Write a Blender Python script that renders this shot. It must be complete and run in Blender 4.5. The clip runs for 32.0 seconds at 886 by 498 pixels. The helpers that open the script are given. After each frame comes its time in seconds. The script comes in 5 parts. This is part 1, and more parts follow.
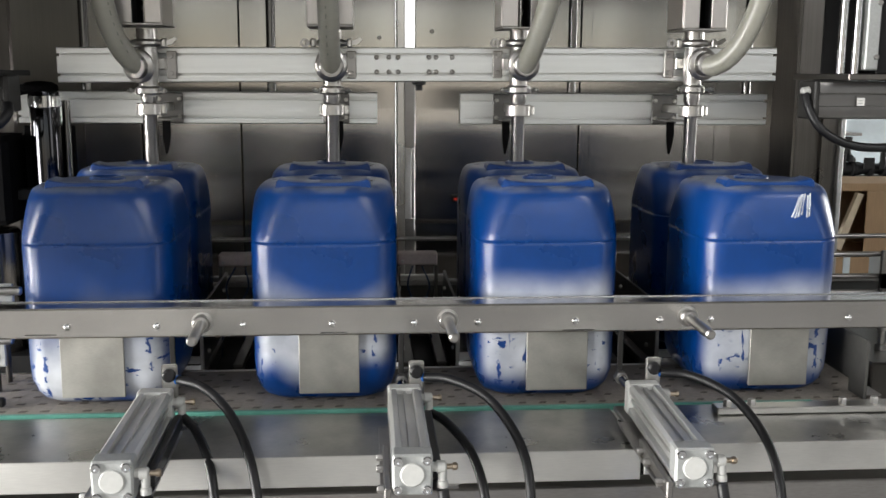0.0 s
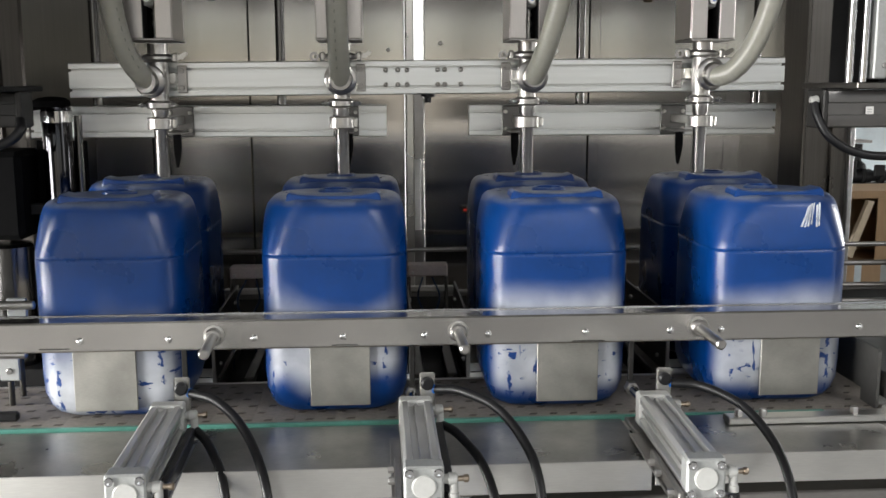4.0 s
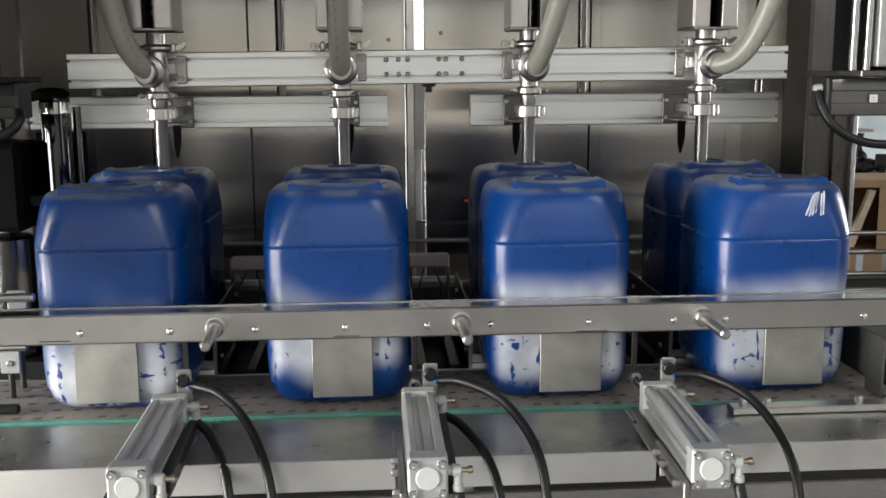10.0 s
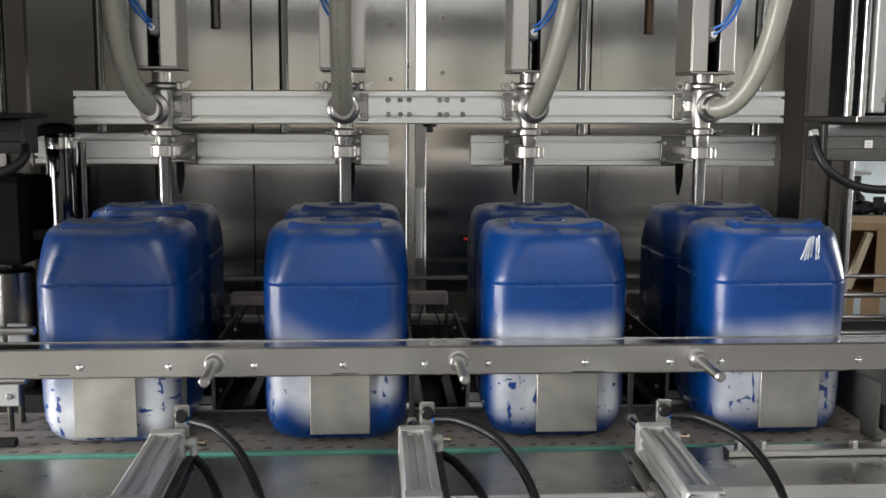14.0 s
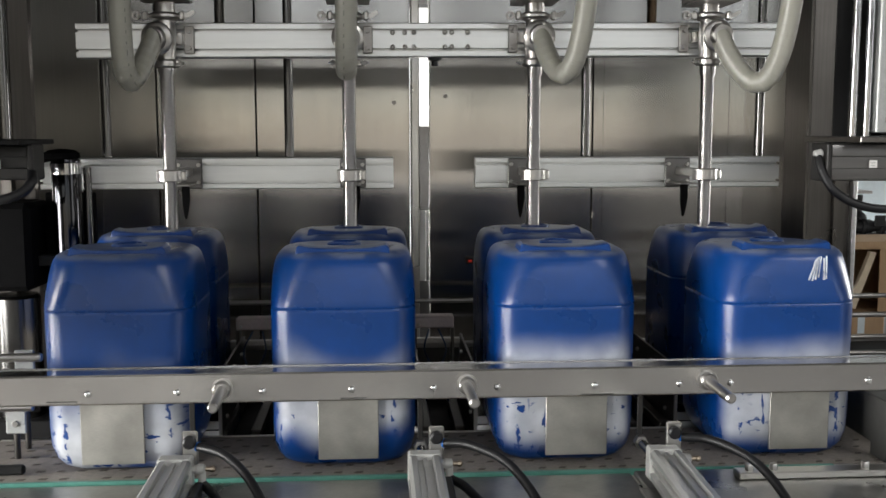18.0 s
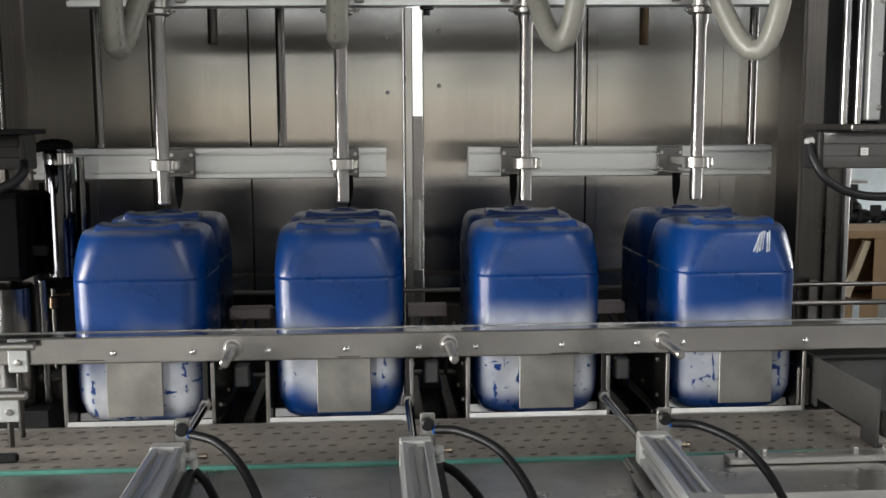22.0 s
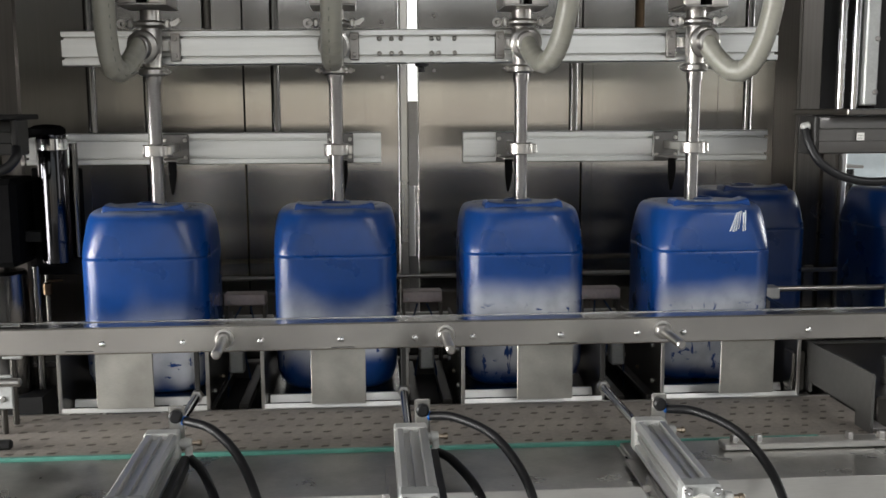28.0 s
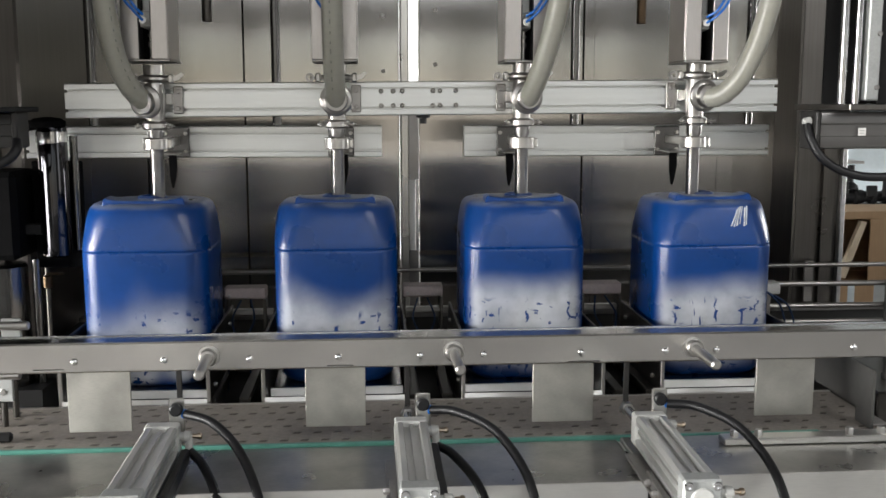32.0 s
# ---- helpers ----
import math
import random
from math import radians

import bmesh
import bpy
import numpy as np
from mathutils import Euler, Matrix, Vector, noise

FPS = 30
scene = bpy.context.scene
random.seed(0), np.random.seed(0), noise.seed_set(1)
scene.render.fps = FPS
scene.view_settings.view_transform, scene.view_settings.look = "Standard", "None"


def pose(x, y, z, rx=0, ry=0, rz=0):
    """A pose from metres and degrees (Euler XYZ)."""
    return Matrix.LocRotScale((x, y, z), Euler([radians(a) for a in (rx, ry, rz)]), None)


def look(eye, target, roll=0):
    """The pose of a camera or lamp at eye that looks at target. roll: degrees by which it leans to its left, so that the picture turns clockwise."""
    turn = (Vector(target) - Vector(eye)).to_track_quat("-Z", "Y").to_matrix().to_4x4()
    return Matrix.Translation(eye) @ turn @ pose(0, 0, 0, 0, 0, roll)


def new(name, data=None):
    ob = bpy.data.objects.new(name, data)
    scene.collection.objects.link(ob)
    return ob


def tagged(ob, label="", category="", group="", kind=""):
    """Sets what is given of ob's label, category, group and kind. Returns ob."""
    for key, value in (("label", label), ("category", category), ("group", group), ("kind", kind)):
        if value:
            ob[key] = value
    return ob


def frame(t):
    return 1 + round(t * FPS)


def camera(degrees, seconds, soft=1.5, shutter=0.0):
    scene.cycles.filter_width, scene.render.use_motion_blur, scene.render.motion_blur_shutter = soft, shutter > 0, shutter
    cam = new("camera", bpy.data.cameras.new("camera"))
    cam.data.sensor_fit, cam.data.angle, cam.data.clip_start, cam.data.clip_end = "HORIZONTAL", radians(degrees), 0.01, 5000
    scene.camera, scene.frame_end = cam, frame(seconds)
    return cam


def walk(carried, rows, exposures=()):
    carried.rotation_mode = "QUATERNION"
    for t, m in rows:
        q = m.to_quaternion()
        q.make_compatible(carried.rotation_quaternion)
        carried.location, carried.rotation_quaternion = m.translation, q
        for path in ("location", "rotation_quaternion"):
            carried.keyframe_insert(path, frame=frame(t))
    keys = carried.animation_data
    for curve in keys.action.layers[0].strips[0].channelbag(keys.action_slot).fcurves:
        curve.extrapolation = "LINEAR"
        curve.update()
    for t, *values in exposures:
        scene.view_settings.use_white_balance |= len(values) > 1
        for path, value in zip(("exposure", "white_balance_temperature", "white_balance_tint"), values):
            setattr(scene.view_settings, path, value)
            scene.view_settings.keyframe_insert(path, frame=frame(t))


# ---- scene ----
# The camera: held by hand in front of the machine, nearly still. seconds, x, y, z, yaw, pitch, roll
cam = camera(48.0, 32.0, soft=1.6)
PATH = [
    (0.0, 0.0077, -1.7875, 1.4506, -4.308, -9.842, -0.353),
    (0.5, 0.0117, -1.7809, 1.4505, -4.220, -9.655, -0.321),
    (1.0, 0.0101, -1.7834, 1.4506, -4.228, -9.466, -0.296),
    (1.5, 0.0078, -1.7787, 1.4473, -3.947, -9.489, -0.419),
    (2.0, 0.0062, -1.7851, 1.4527, -3.763, -9.724, 0.048),
    (2.5, 0.0049, -1.7915, 1.4522, -3.773, -9.606, -0.239),
    (4.5, 0.0089, -1.7946, 1.4572, -3.783, -8.940, 0.238),
    (5.0, 0.0102, -1.7993, 1.4549, -3.610, -8.417, 0.228),
    (5.5, 0.0123, -1.7983, 1.4547, -3.488, -8.260, 0.485),
    (6.0, 0.0068, -1.8014, 1.4549, -3.551, -8.221, 0.583),
    (6.5, 0.0058, -1.7999, 1.4577, -3.536, -8.156, -0.208),
    (7.0, 0.0060, -1.7999, 1.4596, -3.559, -8.072, -0.086),
    (7.5, 0.0013, -1.8011, 1.4572, -3.643, -8.053, -0.175),
    (8.0, 0.0029, -1.7953, 1.4541, -3.520, -8.169, 0.011),
    (8.5, 0.0052, -1.7958, 1.4562, -3.497, -8.811, 0.130),
    (9.0, 0.0096, -1.7877, 1.4544, -3.651, -9.183, 0.260),
    (9.5, 0.0070, -1.7838, 1.4537, -3.690, -9.580, 0.639),
    (10.0, 0.0031, -1.7824, 1.4528, -3.867, -9.803, 0.342),
    (10.5, 0.0007, -1.7757, 1.4481, -3.696, -9.819, 0.173),
    (11.0, 0.0021, -1.7761, 1.4495, -3.387, -10.029, 0.185),
    (11.5, -0.0038, -1.7857, 1.4557, -3.792, -10.157, -0.542),
    (12.0, -0.0011, -1.7800, 1.4522, -3.738, -9.519, -0.772),
    (12.5, -0.0041, -1.7879, 1.4554, -3.671, -8.882, -1.058),
    (13.0, -0.0035, -1.7966, 1.4575, -3.756, -8.237, -0.562),
    (13.5, 0.0064, -1.7996, 1.4615, -3.710, -7.891, -0.284),
    (15.5, -0.0091, -1.7891, 1.4638, -4.038, -7.586, -0.978),
    (16.0, -0.0075, -1.7806, 1.4609, -4.053, -7.000, 0.544),
    (16.5, -0.0090, -1.7949, 1.4706, -3.853, -6.998, -0.019),
    (17.0, -0.0062, -1.8011, 1.4715, -3.944, -6.719, 0.129),
    (17.5, -0.0063, -1.7937, 1.4648, -3.999, -6.626, 0.221),
    (18.0, -0.0107, -1.7967, 1.4660, -3.845, -6.539, 0.043),
    (18.5, -0.0067, -1.7999, 1.4670, -3.712, -6.447, 0.276),
    (19.0, -0.0013, -1.8052, 1.4692, -3.885, -6.568, 0.275),
    (19.5, -0.0002, -1.8060, 1.4685, -3.920, -6.515, 0.370),
    (20.0, -0.0027, -1.8063, 1.4655, -3.925, -6.543, 0.261),
    (20.5, 0.0039, -1.8041, 1.4603, -3.730, -6.585, 0.321),
    (21.0, 0.0042, -1.8078, 1.4636, -3.909, -6.819, 0.283),
    (21.5, 0.0038, -1.8030, 1.4616, -3.905, -6.947, 0.218),
    (22.0, 0.0028, -1.8040, 1.4581, -3.943, -6.976, 0.210),
    (22.5, 0.0021, -1.8037, 1.4619, -3.962, -7.283, 0.177),
    (23.0, -0.0006, -1.8025, 1.4610, -4.104, -7.320, 0.028),
    (23.5, -0.0018, -1.8012, 1.4606, -4.177, -7.240, -0.051),
    (24.0, -0.0020, -1.8001, 1.4597, -4.193, -7.309, 0.134),
    (24.5, 0.0006, -1.7996, 1.4615, -4.076, -7.175, 0.299),
    (25.0, 0.0026, -1.8056, 1.4662, -3.983, -7.080, 0.248),
    (25.5, 0.0042, -1.8068, 1.4636, -4.316, -6.641, -0.097),
    (27.5, 0.0033, -1.8040, 1.4585, -4.375, -7.365, -0.109),
    (28.0, 0.0055, -1.7978, 1.4588, -4.180, -7.835, 0.239),
    (28.5, 0.0043, -1.7992, 1.4583, -4.048, -8.108, 0.197),
    (29.0, 0.0049, -1.7976, 1.4587, -4.162, -8.241, 0.197),
    (29.5, 0.0060, -1.7986, 1.4593, -4.217, -8.243, 0.146),
    (30.0, 0.0046, -1.7960, 1.4558, -4.302, -8.078, 0.298),
    (30.5, 0.0084, -1.7983, 1.4572, -4.086, -8.025, 0.337),
    (31.0, 0.0083, -1.7994, 1.4573, -4.173, -8.122, 0.220),
    (31.5, 0.0039, -1.7964, 1.4567, -4.158, -8.100, -0.085),
    (32.0, 0.0038, -1.7955, 1.4572, -4.168, -8.142, 0.063),
]
walk(cam, [(t, pose(x, y, z, 90 + pitch, roll, yaw)) for t, x, y, z, yaw, pitch, roll in PATH], exposures=[(0, 0.13), (2, 0.13), (6, 0.01), (9, 0.03), (13, 0.0), (19, -0.11), (23, -0.18), (25, -0.19), (28, -0.12), (30, 0.08), (32, 0.10)])

# ---- world and large lights ----
world = bpy.data.worlds.new("sky")
scene.world = world
world.use_nodes = True
sky = world.node_tree.nodes.new("ShaderNodeTexSky")
sky.sky_type, sky.sun_disc, sky.sun_elevation, sky.sun_rotation = "NISHITA", False, radians(50), radians(200)
world.node_tree.links.new(sky.outputs[0], world.node_tree.nodes["Background"].inputs[0])
world.node_tree.nodes["Background"].inputs[1].default_value = 0.08

HALL = (-7.0, 7.0, -7.5, 5.5, 4.6)          # x0, x1, y0, y1, height
WINDOWS_FRONT = [(-2.45, 2.7), (0.35, 2.6), (3.4, 3.2)]   # centre x, width, in the wall behind the camera
WINDOWS_HIGH = [(-4.9, 2.4), (-0.7, 2.4), (2.1, 2.4), (4.9, 2.4)]     # a row of high windows in the same wall
HIGH_Z = (2.70, 3.20)
TOP_Z = (3.35, 4.45)                        # a third, brighter tier right under the ceiling
WINDOWS_WEST, FILL_WINDOWS_EAST, WINDOWS_BACK = [(-1.2, 1.4)], [(3.2, 2.4)], [(0.4, 2.0)]
DOOR_WEST, DOOR_EAST = (-4.3, 3.4), (-4.4, 2.2)      # open doorways in the side walls: centre y, width
DOOR_Z = 3.3
WINDOW_Z = (0.80, 2.33)
WEST_Z = (0.02, 3.9)
BACK_Z = (0.30, 2.40)


def window_light(name, m, w, h, watts):
    lamp = bpy.data.lights.new(name, "AREA")
    lamp.shape, lamp.size, lamp.size_y, lamp.energy, lamp.color = "RECTANGLE", w, h, watts, (1.0, 0.985, 0.96)
    ob = new(name, lamp)
    ob.matrix_basis = m
    return ob


MID, HIGH = (WINDOW_Z[0] + WINDOW_Z[1]) / 2, WINDOW_Z[1] - WINDOW_Z[0] - 0.06
for (cx, w), watts in zip(WINDOWS_FRONT, (4.2, 6.2, 6.0)):
    window_light("window_light", look((cx, HALL[2] + 0.05, MID), (cx, 0, MID)), w - 0.06, HIGH, watts)
for (cx, w), watts in zip(WINDOWS_HIGH, (2, 3, 3, 2)):
    window_light("high_window_light", look((cx, HALL[2] + 0.05, sum(HIGH_Z) / 2), (cx, 0, sum(HIGH_Z) / 2)), w - 0.06, HIGH_Z[1] - HIGH_Z[0] - 0.06, watts)
for (cx, w), watts in zip(WINDOWS_HIGH, (3, 14, 26, 13)):
    window_light("top_window_light", look((cx, HALL[2] + 0.05, sum(TOP_Z) / 2), (cx, 0, sum(TOP_Z) / 2)), w - 0.06, TOP_Z[1] - TOP_Z[0] - 0.06, watts)
for cy, w in WINDOWS_WEST:
    window_light("window_light", look((HALL[0] + 0.05, cy, sum(WEST_Z) / 2), (0, cy, sum(WEST_Z) / 2)), w - 0.06, WEST_Z[1] - WEST_Z[0] - 0.06, 850)
# unseen east window, added to brighten the boxes beyond the machine
for cy, w in FILL_WINDOWS_EAST:
    window_light("window_light", look((HALL[1] - 0.05, cy, MID), (0, cy, MID)), w - 0.06, HIGH, 190)
for cx, w in WINDOWS_BACK:
    window_light("window_light", look((cx, HALL[3] - 0.05, sum(BACK_Z) / 2), (cx, 0, sum(BACK_Z) / 2)), w - 0.06, BACK_Z[1] - BACK_Z[0] - 0.06, 60)
for x, (cy, w), watts in ((HALL[0] + 0.05, DOOR_WEST, 1150), (HALL[1] - 0.05, DOOR_EAST, 45)):
    window_light("door_light", look((x, cy, DOOR_Z / 2), (0, cy, DOOR_Z / 2)), w - 0.06, DOOR_Z - 0.06, watts)
ROOF_FILLS = [(-3.9, 2.2), (3.9, 2.2)]      # centre x, width; unseen ceiling openings, added to light tops and right side
ROOF_Y = (-4.9, -2.9)
for (cx, w), watts in zip(ROOF_FILLS, (15, 115)):
    window_light("roof_light", look((cx, sum(ROOF_Y) / 2, HALL[4] + 0.02), (cx, sum(ROOF_Y) / 2 + 0.001, 0)), w - 0.04, ROOF_Y[1] - ROOF_Y[0] - 0.04, watts)

# ---- materials ----
MATS = {}


def node_mat(name, base, rough, metal=0.0, grain=0.0, grain_scale=40.0, stretch=(1, 1, 1), stain=0.0, stain_scale=3.0, bump=0.0, rough_var=0.0, **more):
    """Principled material with colour variation at two scales, roughness variation and fine relief, in metres of object space."""
    m = bpy.data.materials.new(name)
    m.use_nodes = True
    nt = m.node_tree
    bsdf = nt.nodes["Principled BSDF"]
    bsdf.inputs["Base Color"].default_value = (*base, 1)
    bsdf.inputs["Roughness"].default_value = rough
    bsdf.inputs["Metallic"].default_value = metal
    for key, value in more.items():
        bsdf.inputs[key.replace("_", " ")].default_value = value
    tc = nt.nodes.new("ShaderNodeTexCoord")
    mp = nt.nodes.new("ShaderNodeMapping")
    mp.inputs["Scale"].default_value = stretch
    nt.links.new(tc.outputs["Object"], mp.inputs[0])
    fine = nt.nodes.new("ShaderNodeTexNoise")
    fine.inputs["Scale"].default_value, fine.inputs["Detail"].default_value = grain_scale, 4
    nt.links.new(mp.outputs[0], fine.inputs["Vector"])
    broad = nt.nodes.new("ShaderNodeTexNoise")
    broad.inputs["Scale"].default_value, broad.inputs["Detail"].default_value = stain_scale, 5
    nt.links.new(tc.outputs["Object"], broad.inputs["Vector"])
    if grain or stain:
        info = nt.nodes.new("ShaderNodeObjectInfo")
        def span(src, amount):
            r = nt.nodes.new("ShaderNodeMapRange")
            r.interpolation_type = "SMOOTHSTEP"
            r.inputs[1].default_value, r.inputs[2].default_value = 0.15, 0.85
            r.inputs[3].default_value, r.inputs[4].default_value = 1 - amount, 1 + amount
            nt.links.new(src, r.inputs[0])
            return r.outputs[0]
        a = nt.nodes.new("ShaderNodeMath")
        a.operation = "MULTIPLY"
        nt.links.new(span(fine.outputs[0], grain), a.inputs[0])
        nt.links.new(span(broad.outputs[0], stain), a.inputs[1])
        h = nt.nodes.new("ShaderNodeHueSaturation")
        h.inputs["Color"].default_value = (*base, 1)
        nt.links.new(a.outputs[0], h.inputs["Value"])
        nt.links.new(h.outputs[0], bsdf.inputs["Base Color"])
    if rough_var:
        r = nt.nodes.new("ShaderNodeMapRange")
        r.interpolation_type = "SMOOTHSTEP"
        r.inputs[1].default_value, r.inputs[2].default_value = 0.15, 0.85
        r.inputs[3].default_value, r.inputs[4].default_value = max(0.02, rough - rough_var), min(1, rough + rough_var)
        nt.links.new(broad.outputs[0], r.inputs[0])
        nt.links.new(r.outputs[0], bsdf.inputs["Roughness"])
    if bump:
        b = nt.nodes.new("ShaderNodeBump")
        b.inputs["Strength"].default_value, b.inputs["Distance"].default_value = bump, 0.002
        nt.links.new(fine.outputs[0], b.inputs["Height"])
        nt.links.new(b.outputs[0], bsdf.inputs["Normal"])
    MATS[name] = m
    return m


STEEL = node_mat("brushed_stainless", (0.59, 0.576, 0.548), 0.29, 1.0, 0.07, 60, (1, 25, 25), 0.14, 3.0, 0.05, 0.045)
RAIL_STEEL = node_mat("rail_stainless", (0.54, 0.522, 0.495), 0.22, 1.0, 0.06, 60, (1, 25, 25), 0.20, 4.0, 0.04, 0.06)
STEEL_PANEL = node_mat("stainless_panel", (0.455, 0.442, 0.426), 0.165, 1.0, 0.045, 7, (25, 25, 0.6), 0.18, 2.2, 0.004, 0.025)
STEEL_DULL = node_mat("dull_stainless", (0.36, 0.345, 0.33), 0.37, 1.0, 0.10, 80, (1, 8, 8), 0.2, 5.0, 0.08, 0.06)
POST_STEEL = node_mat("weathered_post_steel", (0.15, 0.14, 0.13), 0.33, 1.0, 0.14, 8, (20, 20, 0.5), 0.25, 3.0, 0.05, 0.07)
# dark grey with shade in it, for left barrel, end caps and brackets
SHADE_GREY = node_mat("oily_dark_grey_paint", (0.022, 0.021, 0.02), 0.5, 0.0, 0.1, 80, (1, 1, 1), 0.3, 6.0, 0.05, 0.1, Specular_IOR_Level=0.3)
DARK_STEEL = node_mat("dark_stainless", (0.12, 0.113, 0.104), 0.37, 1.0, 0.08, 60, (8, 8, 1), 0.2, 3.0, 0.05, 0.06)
DECK = node_mat("worn_deck_steel", (0.40, 0.395, 0.37), 0.36, 0.9, 0.12, 90, (1, 6, 6), 0.40, 11.0, 0.06, 0.14)
PLATE = node_mat("satin_steel_plate", (0.43, 0.42, 0.385), 0.46, 1.0, 0.08, 120, (1, 1, 12), 0.22, 14.0, 0.05, 0.05)
POLISHED = node_mat("polished_stainless", (0.48, 0.465, 0.445), 0.32, 1.0, 0.03, 60, (1, 1, 1), 0.06, 9.0, 0.0, 0.03)
CHROME = node_mat("chrome", (0.72, 0.72, 0.72), 0.07, 1.0, 0.0, 40, (1, 1, 1), 0.05, 6.0, 0.0, 0.03)
# chrome whose dark base stands in for the dark surroundings it mirrors
DARK_CHROME = node_mat("smoked_chrome", (0.042, 0.042, 0.046), 0.08, 1.0, 0.02, 60, (1, 1, 1), 0.06, 9.0, 0.0, 0.02)
BLOCK_GREY = node_mat("dull_pinkish_block", (0.50, 0.43, 0.41), 0.45, 0.7, 0.08, 120, (1, 1, 1), 0.15, 9.0, 0.05, 0.08)
STOP_GREY = node_mat("dull_grey_plate", (0.085, 0.083, 0.078), 0.5, 0.4, 0.08, 60, (1, 1, 1), 0.15, 6.0, 0.04, 0.06)
REAR_BELT = node_mat("dark_rubber_belt", (0.02, 0.0195, 0.018), 0.75, 0.0, 0.15, 60, (1, 1, 1), 0.25, 5.0, 0.1, 0.1, Specular_IOR_Level=0.12)
ROD_CHROME = node_mat("ground_chrome_rod", (0.38, 0.38, 0.385), 0.10, 1.0, 0.02, 60, (1, 1, 1), 0.05, 9.0, 0.0, 0.03)
COVER = node_mat("pinkish_brushed_cover", (0.47, 0.445, 0.425), 0.36, 1.0, 0.06, 60, (25, 25, 1), 0.14, 5.0, 0.04, 0.05)
LIP = node_mat("worn_bright_lip", (0.66, 0.65, 0.62), 0.33, 0.8, 0.06, 60, (1, 20, 20), 0.18, 5.0, 0.05, 0.06)
BARREL_GREY = node_mat("grey_cylinder_barrel", (0.16, 0.155, 0.15), 0.38, 0.9, 0.05, 120, (0.1, 1, 1), 0.12, 6.0, 0.04, 0.08)
PALE_SHEET = node_mat("pale_blue_wall_sheet", (0.66, 0.74, 0.78), 0.5, 0.0, 0.04, 60, (1, 1, 1), 0.1, 3.0)
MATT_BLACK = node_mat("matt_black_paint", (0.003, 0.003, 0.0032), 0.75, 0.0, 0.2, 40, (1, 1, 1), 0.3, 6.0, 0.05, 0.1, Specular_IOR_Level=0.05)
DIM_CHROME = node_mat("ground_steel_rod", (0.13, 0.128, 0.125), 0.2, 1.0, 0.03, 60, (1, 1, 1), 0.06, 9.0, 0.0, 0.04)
# panel steel copied darker: the outer sheets' dimmer reflection put into colour
PANEL_DARK = node_mat("weathered_stainless_panel", (0.40, 0.386, 0.365), 0.20, 1.0, 0.05, 7, (25, 25, 0.6), 0.18, 2.0, 0.006, 0.04)
for m in (STEEL_PANEL, PANEL_DARK):          # upright brushing spreads reflections sideways
    tangent = m.node_tree.nodes.new("ShaderNodeTangent")
    tangent.direction_type, tangent.axis = "RADIAL", "Z"
    m.node_tree.links.new(tangent.outputs[0], m.node_tree.nodes["Principled BSDF"].inputs["Tangent"])
    m.node_tree.nodes["Principled BSDF"].inputs["Anisotropic"].default_value = 1.0
    place = m.node_tree.nodes.new("ShaderNodeTexCoord")
    swell = m.node_tree.nodes.new("ShaderNodeTexNoise")
    swell.inputs["Scale"].default_value, swell.inputs["Detail"].default_value = 2.6, 2
    dents = m.node_tree.nodes.new("ShaderNodeBump")
    dents.inputs["Strength"].default_value, dents.inputs["Distance"].default_value = 0.14, 0.006
    m.node_tree.links.new(place.outputs["Object"], swell.inputs["Vector"])
    m.node_tree.links.new(swell.outputs[0], dents.inputs["Height"])
    m.node_tree.links.new(m.node_tree.nodes["Principled BSDF"].inputs["Normal"].links[0].from_socket, dents.inputs["Normal"])
    m.node_tree.links.new(dents.outputs[0], m.node_tree.nodes["Principled BSDF"].inputs["Normal"])
ALU = node_mat("anodised_aluminium", (0.67, 0.68, 0.675), 0.34, 0.93, 0.04, 150, (0.05, 1, 1), 0.06, 4.0, 0.04, 0.06)
ALU_BODY = node_mat("cylinder_aluminium", (0.60, 0.60, 0.585), 0.36, 0.8, 0.05, 150, (1, 0.05, 1), 0.10, 9.0, 0.04, 0.08)
CAP_GREY = node_mat("cast_aluminium", (0.42, 0.43, 0.42), 0.5, 0.6, 0.08, 220, (1, 1, 1), 0.12, 12.0, 0.12, 0.08)
WHITE_PLASTIC = node_mat("white_plastic", (0.72, 0.71, 0.68), 0.45, 0.0, 0.03, 120, (1, 1, 1), 0.05, 9.0)
BLACK = node_mat("black_rubber", (0.008, 0.008, 0.009), 0.42, 0.0, 0.15, 90, (1, 1, 1), 0.2, 8.0, 0.05, 0.1, Specular_IOR_Level=0.35)
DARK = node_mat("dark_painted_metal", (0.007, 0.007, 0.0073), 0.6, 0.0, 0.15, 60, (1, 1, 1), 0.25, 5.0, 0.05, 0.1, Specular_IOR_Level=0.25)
HOSE = node_mat("milky_pvc", (0.29, 0.285, 0.245), 0.32, 0.0, 0.05, 60, (1, 1, 1), 0.10, 12.0, 0.03, 0.08, Subsurface_Weight=0.25, Subsurface_Radius=(0.02, 0.02, 0.015), Subsurface_Scale=0.5)
BLUE_TUBE = node_mat("blue_air_tube", (0.012, 0.13, 0.48), 0.3, 0.0, 0.05, 90, (1, 1, 1), 0.1, 8.0)
# darker copy of the air tube blue, holding the shade of the gaps
DULL_TUBE = node_mat("grimy_blue_air_tube", (0.008, 0.03, 0.085), 0.45, 0.0, 0.1, 90, (1, 1, 1), 0.25, 8.0)
FITTING = node_mat("dull_white_fitting", (0.46, 0.46, 0.44), 0.4, 0.0, 0.05, 120, (1, 1, 1), 0.1, 20.0)
